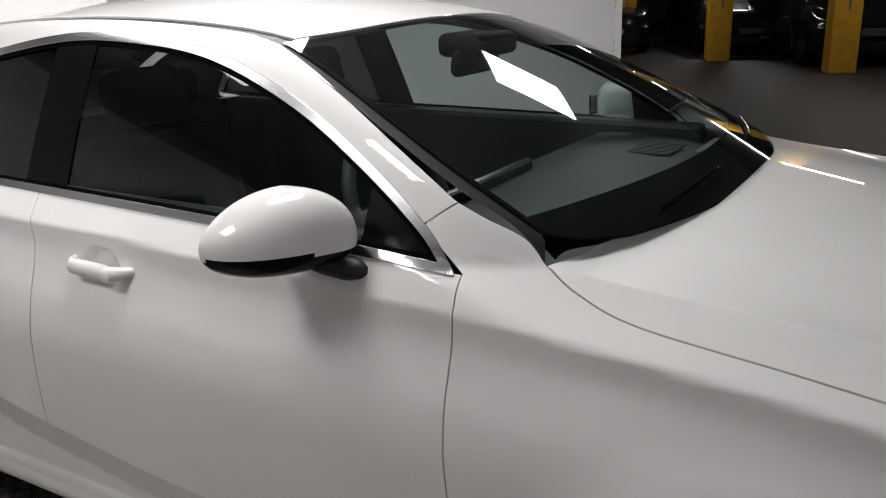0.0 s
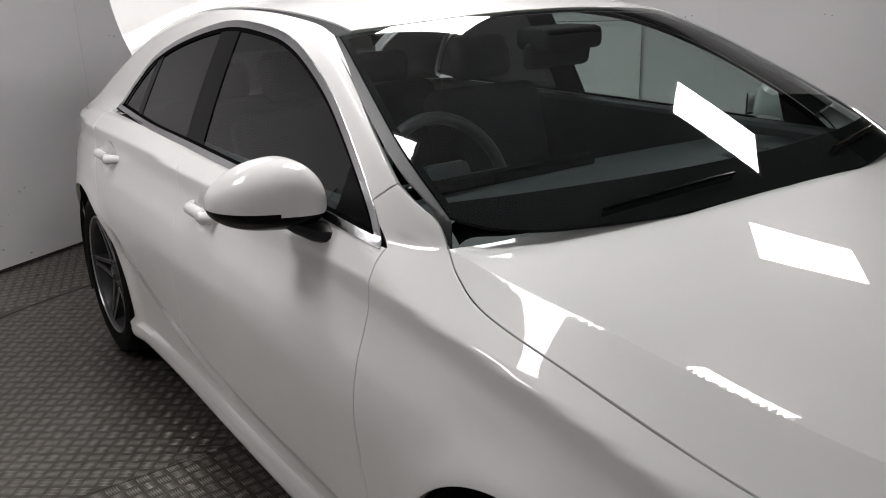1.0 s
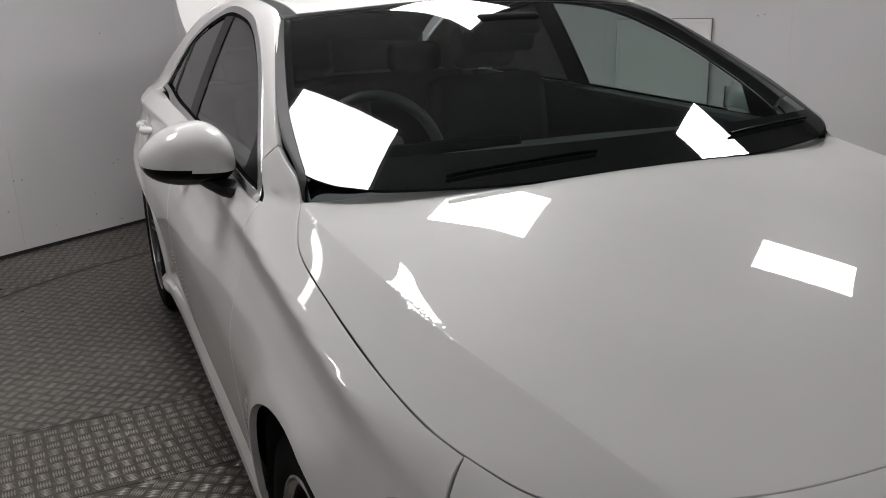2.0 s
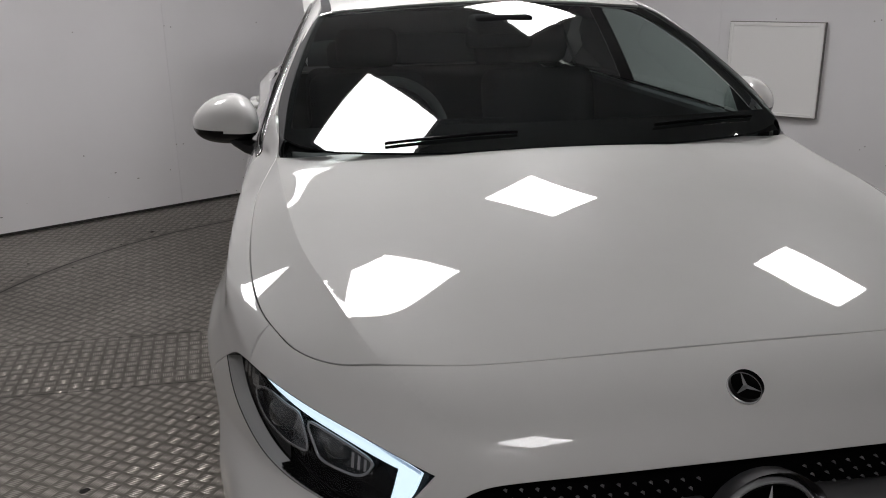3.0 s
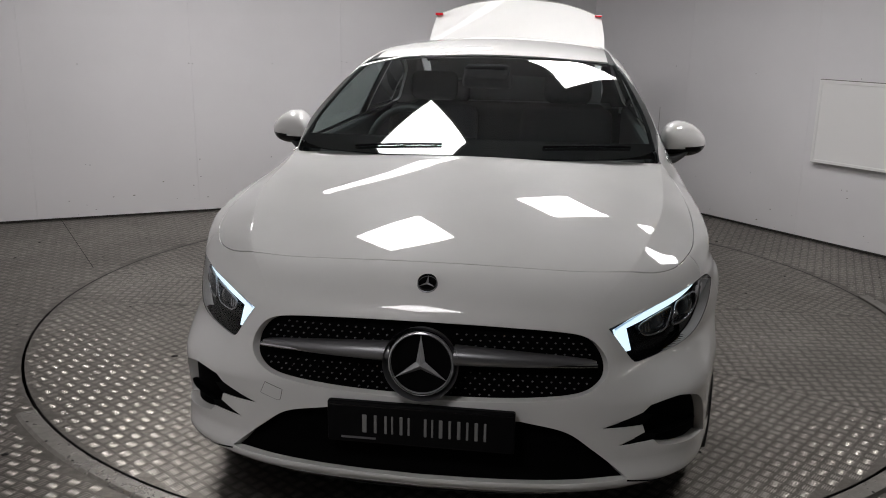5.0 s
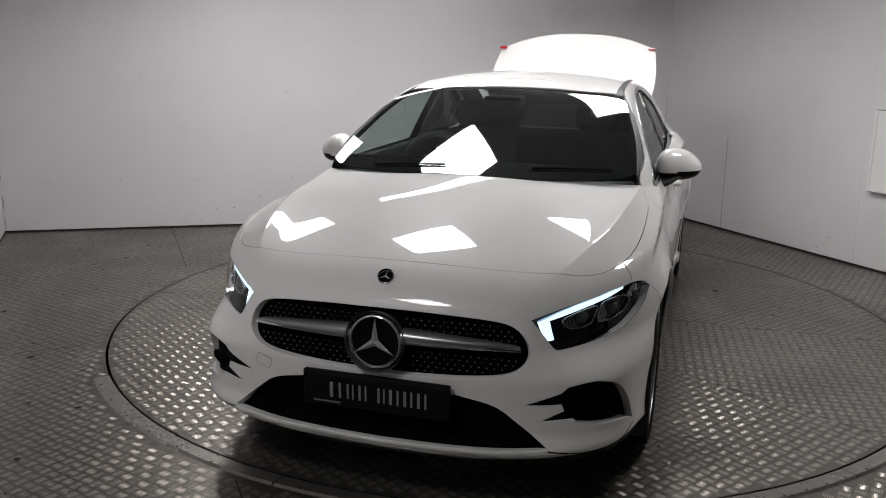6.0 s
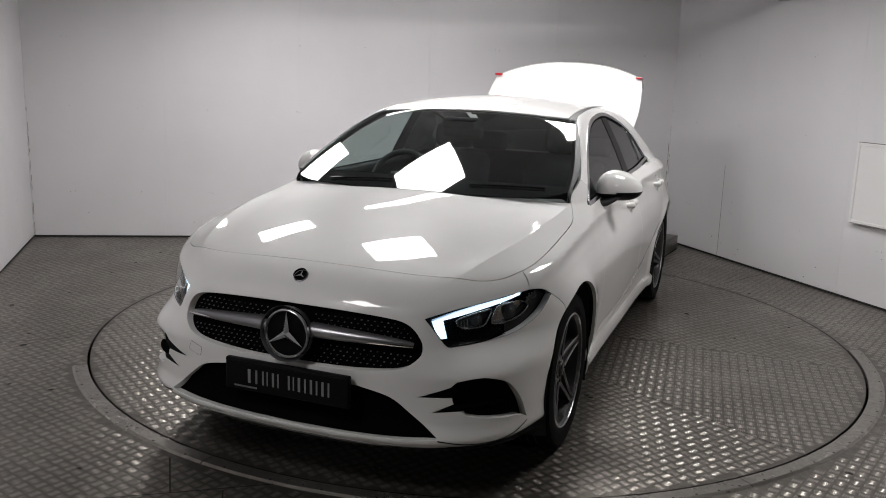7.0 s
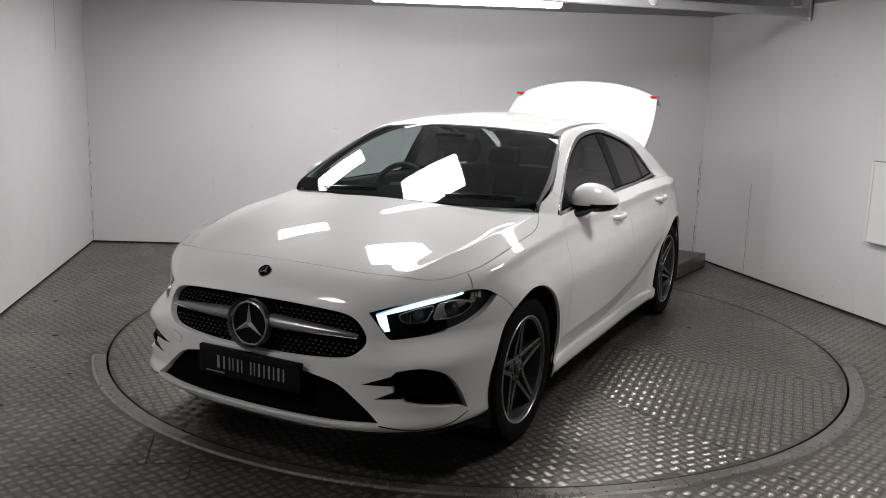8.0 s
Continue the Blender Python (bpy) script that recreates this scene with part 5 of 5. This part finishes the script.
# square white panel hung on the wall
square = thing("wall_panel", MB @ pose(0, 0, 0), "square white framed panel on the white wall", "panel")
s0 = (Vector((2.147, 2.045)) - P1).dot(ub)
bm = bmesh.new()
box(bm, (s0, -.055, .585), (s0 + .58, -.012, 1.165), .004)
part("panel_board", bm, FRAME_WHITE, square)
for lo, hi in (((s0 - .004, -.050, .581), (s0 - .0005, -.016, 1.169)), ((s0 + .5805, -.050, .581), (s0 + .584, -.016, 1.169)), ((s0, -.050, .581), (s0 + .58, -.016, .5845)), ((s0, -.050, 1.1655), (s0 + .58, -.016, 1.169))):
    bm = bmesh.new()
    box(bm, lo, hi)
    part("panel_edge", bm, SCUFF, square, "dark edge strip")
for lo, hi in (((s0, -.062, .585), (s0 + .022, -.054, 1.165)), ((s0 + .558, -.062, .585), (s0 + .58, -.054, 1.165)), ((s0 + .022, -.062, .585), (s0 + .558, -.054, .607)), ((s0 + .022, -.062, 1.143), (s0 + .558, -.054, 1.165))):
    bm = bmesh.new()
    box(bm, lo, hi, .003)
    part("panel_frame", bm, FRAME_WHITE, square)
for z in (.7, 1.05):
    bm = bmesh.new()
    box(bm, (s0 + .1, -.012, z), (s0 + .48, -.0065, z + .03))
    part("hanging_rail", bm, SILVER, square)

# floor: tread plate sheets and the turntable
TC, TR = Vector((-.093, .124)), 2.262


def tread(name, inside, angle, parent, material, lo, hi, pitch=.048, z=0.0):
    """Five-bar tread: lozenge bars in groups that turn by a right angle from group to group."""
    c, s = math.cos(angle + math.pi / 4), math.sin(angle + math.pi / 4)
    n = int((hi - lo) / pitch)
    i, j = np.meshgrid(np.arange(n), np.arange(n))
    gx, gy = lo + (i.ravel() + .5) * pitch, lo + (j.ravel() + .5) * pitch
    turn = ((i + j).ravel() % 2).astype(bool)
    wx, wy = c * gx - s * gy, s * gx + c * gy
    ok = inside(wx, wy)
    gx, gy, turn = gx[ok], gy[ok], turn[ok]
    k = np.arange(-2, 3) * pitch * .168
    L, W, H = pitch * .46, pitch * .078, .0017
    shape = np.array([(-L, 0, 0), (0, -W, 0), (L, 0, 0), (0, W, 0), (0, 0, H)])
    bar = (shape[None] + np.stack([0 * k, k, 0 * k], -1)[:, None]).reshape(-1, 3)
    rot = np.stack([-bar[:, 1], bar[:, 0], bar[:, 2]], -1)
    a = np.where(turn[:, None, None], rot[None], bar[None])
    a[..., 0] += gx[:, None]
    a[..., 1] += gy[:, None]
    v = a.reshape(-1, 3)
    v = np.stack([c * v[:, 0] - s * v[:, 1], s * v[:, 0] + c * v[:, 1], v[:, 2] + z + .0002], -1)
    base = (np.arange(len(v) // 5) * 5)[:, None]
    tris = np.stack([base + np.array(t) for t in ((0, 1, 4), (1, 2, 4), (2, 3, 4), (3, 0, 4))], 1).reshape(-1, 3)
    quads = np.zeros((0, 4), int)
    me = bpy.data.meshes.new(name)
    me.vertices.add(len(v))
    me.vertices.foreach_set("co", v.ravel())
    loops = np.concatenate([quads.ravel(), tris.ravel()])
    me.loops.add(len(loops))
    me.loops.foreach_set("vertex_index", loops)
    starts = np.concatenate([np.arange(len(quads)) * 4, len(quads) * 4 + np.arange(len(tris)) * 3])
    me.polygons.add(len(starts))
    me.polygons.foreach_set("loop_start", starts)
    me.materials.append(material)
    me.update(calc_edges=True)
    ob = new(name, me)
    ob.parent = parent
    return tagged(ob, "raised five-bar tread", kind="stuff")


ua, uc = (P1 - P2).normalized(), (P2 - PC).normalized()
front_a, front_b = PC - uc * .3, PB + ub * 1.6
floor_pts = [P2 + Vector((-.2, .1)), P1 + Vector((.1, .2)), front_b, front_a]
bm = bmesh.new()
rim = [bm.verts.new((TC.x + 2.276 * math.cos(a), TC.y + 2.276 * math.sin(a), 0)) for a in [math.tau * k / 96 for k in range(96)]]
outer_v = [bm.verts.new((p.x, p.y, 0)) for p in floor_pts]
es = [bm.edges.new((rim[k], rim[(k + 1) % 96])) for k in range(96)] + [bm.edges.new((outer_v[k], outer_v[(k + 1) % 4])) for k in range(4)]
bmesh.ops.triangle_fill(bm, edges=es, use_beauty=True)
bmesh.ops.delete(bm, geom=[f for f in bm.faces if (f.calc_center_median().xy - TC).length < 2.25], context="FACES_ONLY")
floor = part("floor", bm, TREAD)
tagged(floor, "worn grey metal tread plate floor", "floor", kind="structure")
na, nb = Vector((-ua.y, ua.x)), Vector((-ub.y, ub.x))


def on_floor(x, y):
    r, turn = np.hypot(x - TC.x, y - TC.y), np.degrees(np.arctan2(y - TC.y, x - TC.x)) % 360
    ok = r > np.where((turn > 225) | (turn < 15), 2.38, 2.30)
    for p, q in zip(floor_pts, floor_pts[1:] + floor_pts[:1]):
        ok &= (q.x - p.x) * (y - p.y) - (q.y - p.y) * (x - p.x) < -.03
    return ok & (np.hypot(x - 0, y + .2) < 5.6)


def on_table(x, y):
    r = np.hypot(x - TC.x, y - TC.y)
    return (r < TR - .02) & ~((np.abs(x) < .55) & (np.abs(y) < 1.4))


tread("floor_tread", on_floor, math.atan2(ua.y, ua.x), floor, TREAD_BAR, -6.5, 6.5)
table = thing("turntable", pose(0, 0, 0), "round turntable of worn metal tread plate under the car", "turntable", kind="structure")
bm = bmesh.new()
bmesh.ops.create_circle(bm, cap_ends=True, segments=128, radius=TR, matrix=pose(TC.x, TC.y, .001))
part("table_plate", bm, TREAD, table)
tread("table_tread", lambda x, y: on_table(x, y) & (y > .30), radians(8), table, TREAD_BAR, -3.2, 3.2, z=.001)
tread("table_tread", lambda x, y: on_table(x, y) & (y <= .30) & (y > -.20 - .546 * np.maximum(x - .3, 0)), radians(50), table, TREAD_BAR, -3.2, 3.2, z=.001)
tread("table_tread", lambda x, y: on_table(x, y) & (y <= -.20 - .546 * np.maximum(x - .3, 0)), radians(12), table, TREAD_BAR, -3.2, 3.2, z=.001)
bm = lathe([(-.03, TR - .001), (-.03, 2.285)], 128, "z")
bmesh.ops.translate(bm, vec=(TC.x, TC.y, 0), verts=bm.verts)
part("table_gap", bm, GAP, table)


def arc_strip(r0, r1, a0, a1, z0, z1, n=24):
    bm = bmesh.new()
    rows = []
    for i in range(n + 1):
        a = radians(a0 + (a1 - a0) * i / n)
        c, s = math.cos(a), math.sin(a)
        rows.append([bm.verts.new((TC.x + r * c, TC.y + r * s, z)) for r, z in ((r0, -.02), (r0, z0), (r0 + .004, z0 + .002), (r1 - .012, z1 + .002), (r1, .0005))])
    for p, q in zip(rows, rows[1:]):
        for i in range(4):
            bm.faces.new((p[i], p[i + 1], q[i + 1], q[i]))
    return bm


cuts = (226, 262, 300, 318, 346, 374)
for a0, a1 in zip(cuts, cuts[1:]):
    strip = part("ring_strip", arc_strip(TR + .013, 2.350, a0 + .08, a1 - .08, .004, .006), RING, table, "steel edge strip")
    for k in range(7):
        a = radians(a0 + (a1 - a0) * (k + .5) / 7)
        bm = lathe([(.0070, .006), (.0085, .005), (.0085, .0005)], 10, "z")
        bmesh.ops.translate(bm, vec=(TC.x + 2.332 * math.cos(a), TC.y + 2.332 * math.sin(a), 0), verts=bm.verts)
        part("strip_screw", bm, GAP, strip)
# joints between the sheets
joints = (((-3.425, 1.525), (-2.512, .384), .004), ((1.6, 2.66), (1.25, 2.0), .004), ((-.86, -2.785), (-.37, -2.447), .005), ((-.565, -2.21), (-.37, -2.447), .006), ((-.37, -2.447), (-.06, -2.225), .006),
          ((-.208, -2.345), (-.123, -2.465), .005), ((-.123, -2.465), (-.331, -2.627), .004), ((-2.1, -1.2), (-2.5, -1.55), .005), ((2.35, .35), (3.3, .75), .005))
for a, b, w in joints:
    a, b = Vector(a), Vector(b)
    d = (b - a).normalized()
    bm = bmesh.new()
    t = Vector((-d.y, d.x)) * w / 2
    bm.faces.new([bm.verts.new((p.x, p.y, .0022)) for p in (a + t, b + t, b - t, a - t)])
    part("sheet_joint", bm, GAP, floor)
for a, b in (((-2.3, .30), (2.12, .30)), ((-2.3, -.20), (.3, -.20)), ((.3, -.20), (1.86, -1.05))):
    a, b = Vector(a), Vector(b)
    t = Vector((a.y - b.y, b.x - a.x)).normalized() * .0018
    bm = bmesh.new()
    bm.faces.new([bm.verts.new((p.x, p.y, .0026)) for p in (a + t, b + t, b - t, a - t)])
    part("sheet_joint", bm, GAP, table)
# dirt on the floor
rng = random.Random(5)
bm = bmesh.new()
for k in range(420):
    x, y = rng.uniform(-4.3, 3), rng.uniform(-3.6, 3.5)
    if not on_floor(np.array([x]), np.array([y]))[0] and rng.random() < .7:
        continue
    r = rng.uniform(.003, .008) + .012 * rng.random() ** 4
    n = 7
    ring = [bm.verts.new((x + r * rng.uniform(.5, 1.4) * math.cos(math.tau * i / n), y + r * rng.uniform(.5, 1.4) * math.sin(math.tau * i / n), .0026)) for i in range(n)]
    tip = bm.verts.new((x, y, .0026 + r * .25))
    for i in range(n):
        bm.faces.new((ring[i], ring[(i + 1) % n], tip))
tagged(part("floor_grit", bm, GAP), "dark bits of grit and dried mud on the plate floor", "grit", kind="stuff")

# step box of tread plate in the far corner
step = thing("step_box", pose(.50, 2.93, 0, 0, 0, -7), "low step box of metal tread plate behind the car", "step")
bm = bmesh.new()
box(bm, (-.26, -.45, 0), (.24, .45, .134), .006)
part("step_body", bm, TREAD, step)
tread("step_tread", lambda x, y: (np.abs(x + .01) < .22) & (np.abs(y) < .42), 0.0, step, TREAD_BAR, -.6, .6, z=.1345)
for x0, top in ((-.262, 0), (.242, 0)):
    bm = bmesh.new()
    box(bm, (x0 - .002, -.44, .004), (x0 + .002, .44, .012))
    part("step_foot_strip", bm, GAP, step)

# ceiling, beam, lamps
bm = bmesh.new()
c_pts = [P2 - ua * .2 + na * .2, P1 + ua * .2 + na * .2, front_b + Vector((.5, -.4)), front_a + Vector((.3, -.5))]
low_f = bm.faces.new([bm.verts.new((p.x, p.y, CEILING + .003)) for p in c_pts])
r = bmesh.ops.extrude_face_region(bm, geom=[low_f])
bmesh.ops.translate(bm, vec=(0, 0, .12), verts=[v for v in r["geom"] if isinstance(v, bmesh.types.BMVert)])
tagged(part("ceiling", bm, CEIL), "dark grey ceiling over the booth", "ceiling", kind="structure")
ROOM_TURN = -51.0
LAMPS = ((-.587, -.165), (.546, .80), (1.91, -.29), (-2.15, .48))


def ceiling_light(x, y, light, label):
    """A square flat light panel: diffuser in a thin white frame."""
    lamp = thing("ceiling_light", pose(x, y, CEILING, 0, 0, ROOM_TURN), label, "ceiling light", "square lights over the car")
    bm = bmesh.new()
    box(bm, (-.268, -.268, -.006), (.268, .268, -.001))
    part("diffuser", bm, light, lamp, "glowing white diffuser")
    for lo, hi in (((-.283, -.283, -.012), (-.268, .283, .0)), ((.268, -.283, -.012), (.283, .283, .0)), ((-.268, -.283, -.012), (.268, -.268, .0)), ((-.268, .268, -.012), (.268, .283, .0))):
        bm = bmesh.new()
        box(bm, lo, hi, .002)
        part("frame", bm, FRAME_WHITE, lamp)


for x, y in LAMPS:
    ceiling_light(x, y, PANEL_LIGHT, "square flat ceiling light panel, lit white")
ceiling_light(-.4, -3.9, PANEL_DIM, "square flat ceiling light panel, lit dimmer than the others")
tube0 = thing("tube_light", pose(-.85, 1.40, 2.27, 0, 0, 30), "long fluorescent batten light, lit white", "tube light")
bm = bmesh.new()
box(bm, (-.76, -.045, .03), (.76, .045, .085), .01)
part("batten", bm, FRAME_WHITE, tube0)
bm = bmesh.new()
box(bm, (-.75, -.04, -.03), (.75, .04, .029), .028, None, 4)
part("diffuser", bm, TUBE, tube0, "glowing white tube cover", smooth=True)
for x in (-.5, .5):
    bm = bmesh.new()
    box(bm, (x - .012, -.012, .085), (x + .012, .012, CEILING - 2.27))
    part("hanger", bm, SILVER, tube0)
beam = thing("ceiling_beam", pose(0, 0, 0), "grey painted steel beam below the ceiling", "beam")
a, b = Vector((-.2, 1.133)), Vector((1.55, 2.762))
d = (b - a).normalized()
bm = bmesh.new()
box(bm, (0, -.03, 2.235), ((b - a).length - .02, .03, 2.30), .006, Matrix(((d.x, -d.y, 0, a.x), (d.y, d.x, 0, a.y), (0, 0, 1, 0), (0, 0, 0, 1))))
part("rail", bm, BEAM, beam)
bm = bmesh.new()
box(bm, ((b - a).length - .06, -.05, 2.21), ((b - a).length - .035, .05, 2.42), .004, Matrix(((d.x, -d.y, 0, a.x), (d.y, d.x, 0, a.y), (0, 0, 1, 0), (0, 0, 0, 1))))
part("bracket", bm, BEAM, beam)
for t in (.05, 1.2, 2.2):
    p = a + d * t
    bm = bmesh.new()
    box(bm, (p.x - .01, p.y - .01, 2.29), (p.x + .01, p.y + .01, CEILING))
    part("hanger", bm, BEAM, beam)
sensor = thing("ceiling_sensor", pose(.526, 1.762, 2.29), "small white round sensor on the side of the beam", "sensor")
part("sensor_base", lathe([(-.002, .0005), (-.002, .038), (-.018, .036), (-.024, .03)], 24, "z"), FRAME_WHITE, sensor, smooth=True)
part("sensor_dome", lathe([(-.022, .03), (-.034, .024), (-.042, .012), (-.043, .0005)], 24, "z"), FRAME_WHITE, sensor, smooth=True)

# ---------------------------------------------------------------- the garage beyond
bm = bmesh.new()
bmesh.ops.create_grid(bm, x_segments=1, y_segments=1, size=30, matrix=pose(0, 0, -.03))
tagged(part("ground", bm, ASPHALT), "dark stained garage floor", "ground", kind="structure")
bm = bmesh.new()
box(bm, (-30, -30, 3.0), (30, 30, 3.2))
tagged(part("garage_ceiling", bm, CONCRETE), "dark concrete garage ceiling", "ceiling", kind="structure")
for name, lo, hi in (("garage_wall_east", (29.7, -30, -.03), (30, 30, 3.0)), ("garage_wall_west", (-30, -30, -.03), (-29.7, 30, 3.0)), ("garage_wall_south", (-29.7, -30, -.03), (29.7, -29.7, 3.0)), ("garage_wall_north", (-29.7, 29.7, -.03), (29.7, 30, 3.0))):
    bm = bmesh.new()
    box(bm, lo, hi)
    tagged(part(name, bm, CONCRETE), "dark concrete garage wall", "wall", kind="structure")
for x, y in ((11.3, -2.2), (12.85, .05), (14.4, 2.3), (15.95, 4.6)):
    col = thing("column", pose(x, y, -.03, 0, 0, 20), "square yellow painted concrete column", "column", "yellow garage columns")
    bm = bmesh.new()
    box(bm, (-.21, -.21, 0), (.21, .21, 3.02), .02)
    part("shaft", bm, YELLOW, col)
    bm = bmesh.new()
    box(bm, (-.215, -.03, .95), (-.2105, .0, 1.25))
    part("scrape", bm, SCUFF, col)


def parked_car(m, skin, label, tall=1.0):
    """A dark parked car in the garage, nose towards -y of m."""
    c = thing("parked_car", m, label, "car", "cars parked in the garage")
    ys = np.linspace(-2.15, 2.2, 46)
    an = np.linspace(radians(-28), radians(208), 44)
    q = np.array([(y, AXIAL.size * a) for y in ys for a in an])
    p = AXIAL.lift(whole_f, q)
    n = gradient(whole_f, p)
    k = len(an)
    glass_f, skin_f = [], []
    for i in range(len(ys) - 1):
        for j in range(k - 1):
            f = (i * k + j, i * k + j + 1, (i + 1) * k + j + 1, (i + 1) * k + j)
            x, y, z = p[list(f)].mean(0)
            r = min(math.hypot(y - AXLE, z - HUB_Z), math.hypot(y + AXLE, z - HUB_Z))
            if abs(x) > .6 and r < .36:
                continue
            glazed = cabin_f(np.array([(x, y, z)]))[0] > -.004 and z > 1.06 and (z < 1.33 + .05 * (abs(x) < .45) and y < 1.25) and not (.30 < y < .40 and abs(x) > .5)
            (glass_f if glazed and (y < -.32 or abs(x) > .60) else skin_f).append(f[::-1])
    p = p * (1, 1, tall)
    mesh_part("body", p, skin_f, skin, c, normals=n)
    g = mesh_part("windows", p * (1, 1, 1), glass_f, BLACK_GLOSS, c, "dark glass", normals=n)
    front = np.array([(x, -2.0, z) for z in np.linspace(.2, .84, 14) for x in np.linspace(-.8, .8, 30)])
    fp = NOSE.lift(body_f, NOSE.flat(front))
    fs = [(r * 30 + i, r * 30 + i + 1, (r + 1) * 30 + i + 1, (r + 1) * 30 + i) for r in range(13) for i in range(29)]
    mesh_part("bumper", fp * (1, 1, tall), fs, skin, c, normals=gradient(body_f, fp))
    fp = on(body_f, NOSE, grille_ring[::6], .006) * (1, 1, tall)
    mesh_part("grille", np.vstack([fp, fp.mean(0)]), [(i, (i + 1) % len(fp), len(fp)) for i in range(len(fp))], BLACK_GLOSS, c)
    for s in BOTH:
        fp = on(body_f, NOSE, lamp_ring[::5], .006) * (s, 1, tall)
        mesh_part("headlamp", np.vstack([fp, fp.mean(0)]), [(i, (i + 1) % len(fp), len(fp)) for i in range(len(fp))], REFLECTOR, c)
    bm = bmesh.new()
    box(bm, (-.24, -2.25, .42 * tall), (.24, -2.22, .52 * tall), .004)
    part("plate_bar", bm, SILVER, c)
    for x, y in ((.77, -AXLE), (.77, AXLE), (-.77, -AXLE), (-.77, AXLE)):
        bm = lathe([(-.10, .20), (-.11, .30), (-.08, .33), (.08, .33), (.11, .30), (.10, .22)], 32)
        bmesh.ops.translate(bm, vec=(x, y, .335), verts=bm.verts)
        part("tyre", bm, RUBBER, c, smooth=True)
        bm = lathe([(-.08, .0005), (-.08, .22), (.08, .22), (.06, .0005)], 20)
        bmesh.ops.translate(bm, vec=(x, y, .335), verts=bm.verts)
        part("rim", bm, RIM_DARK, c)
    return c


for x, y, turn, skin, label, tall in ((17.0, 5.6, -62, DARK_PAINT, "black saloon car parked nose out behind a yellow column", 1.0), (17.6, 3.0, -62, DARK_PAINT, "black car parked nose out between yellow columns", 1.0), (15.6, .75, -60, DARK_PAINT, "black sport utility car parked nose out", 1.22), (14.3, -1.9, -62, GREY_PAINT, "dark grey car parked beside a yellow column", 1.15), (18.8, 8.2, -62, GREY_PAINT, "dark grey car parked nose out", 1.0)):
    parked_car(pose(x, y, -.03, 0, 0, turn), skin, label, tall)
# Unseen tubes known from streaks; some added to brighten columns, cars and bumper.
for x, y in ((13.0, 3.5), (10.0, -3.5), (18.5, 3.0), (8.0, -5.0), (12.0, -.6)):
    g = thing("garage_tube", pose(x, y, 2.9, 0, 0, 56), "unseen garage tube light on the ceiling", "tube light", "garage tube lights")
    bm = bmesh.new()
    box(bm, (-.75, -.04, -.03), (.75, .04, .03), .01)
    part("diffuser", bm, GARAGE_TUBE, g)
    bm = bmesh.new()
    box(bm, (-.76, -.05, .031), (.76, .05, .10))
    part("batten", bm, FRAME_WHITE, g)
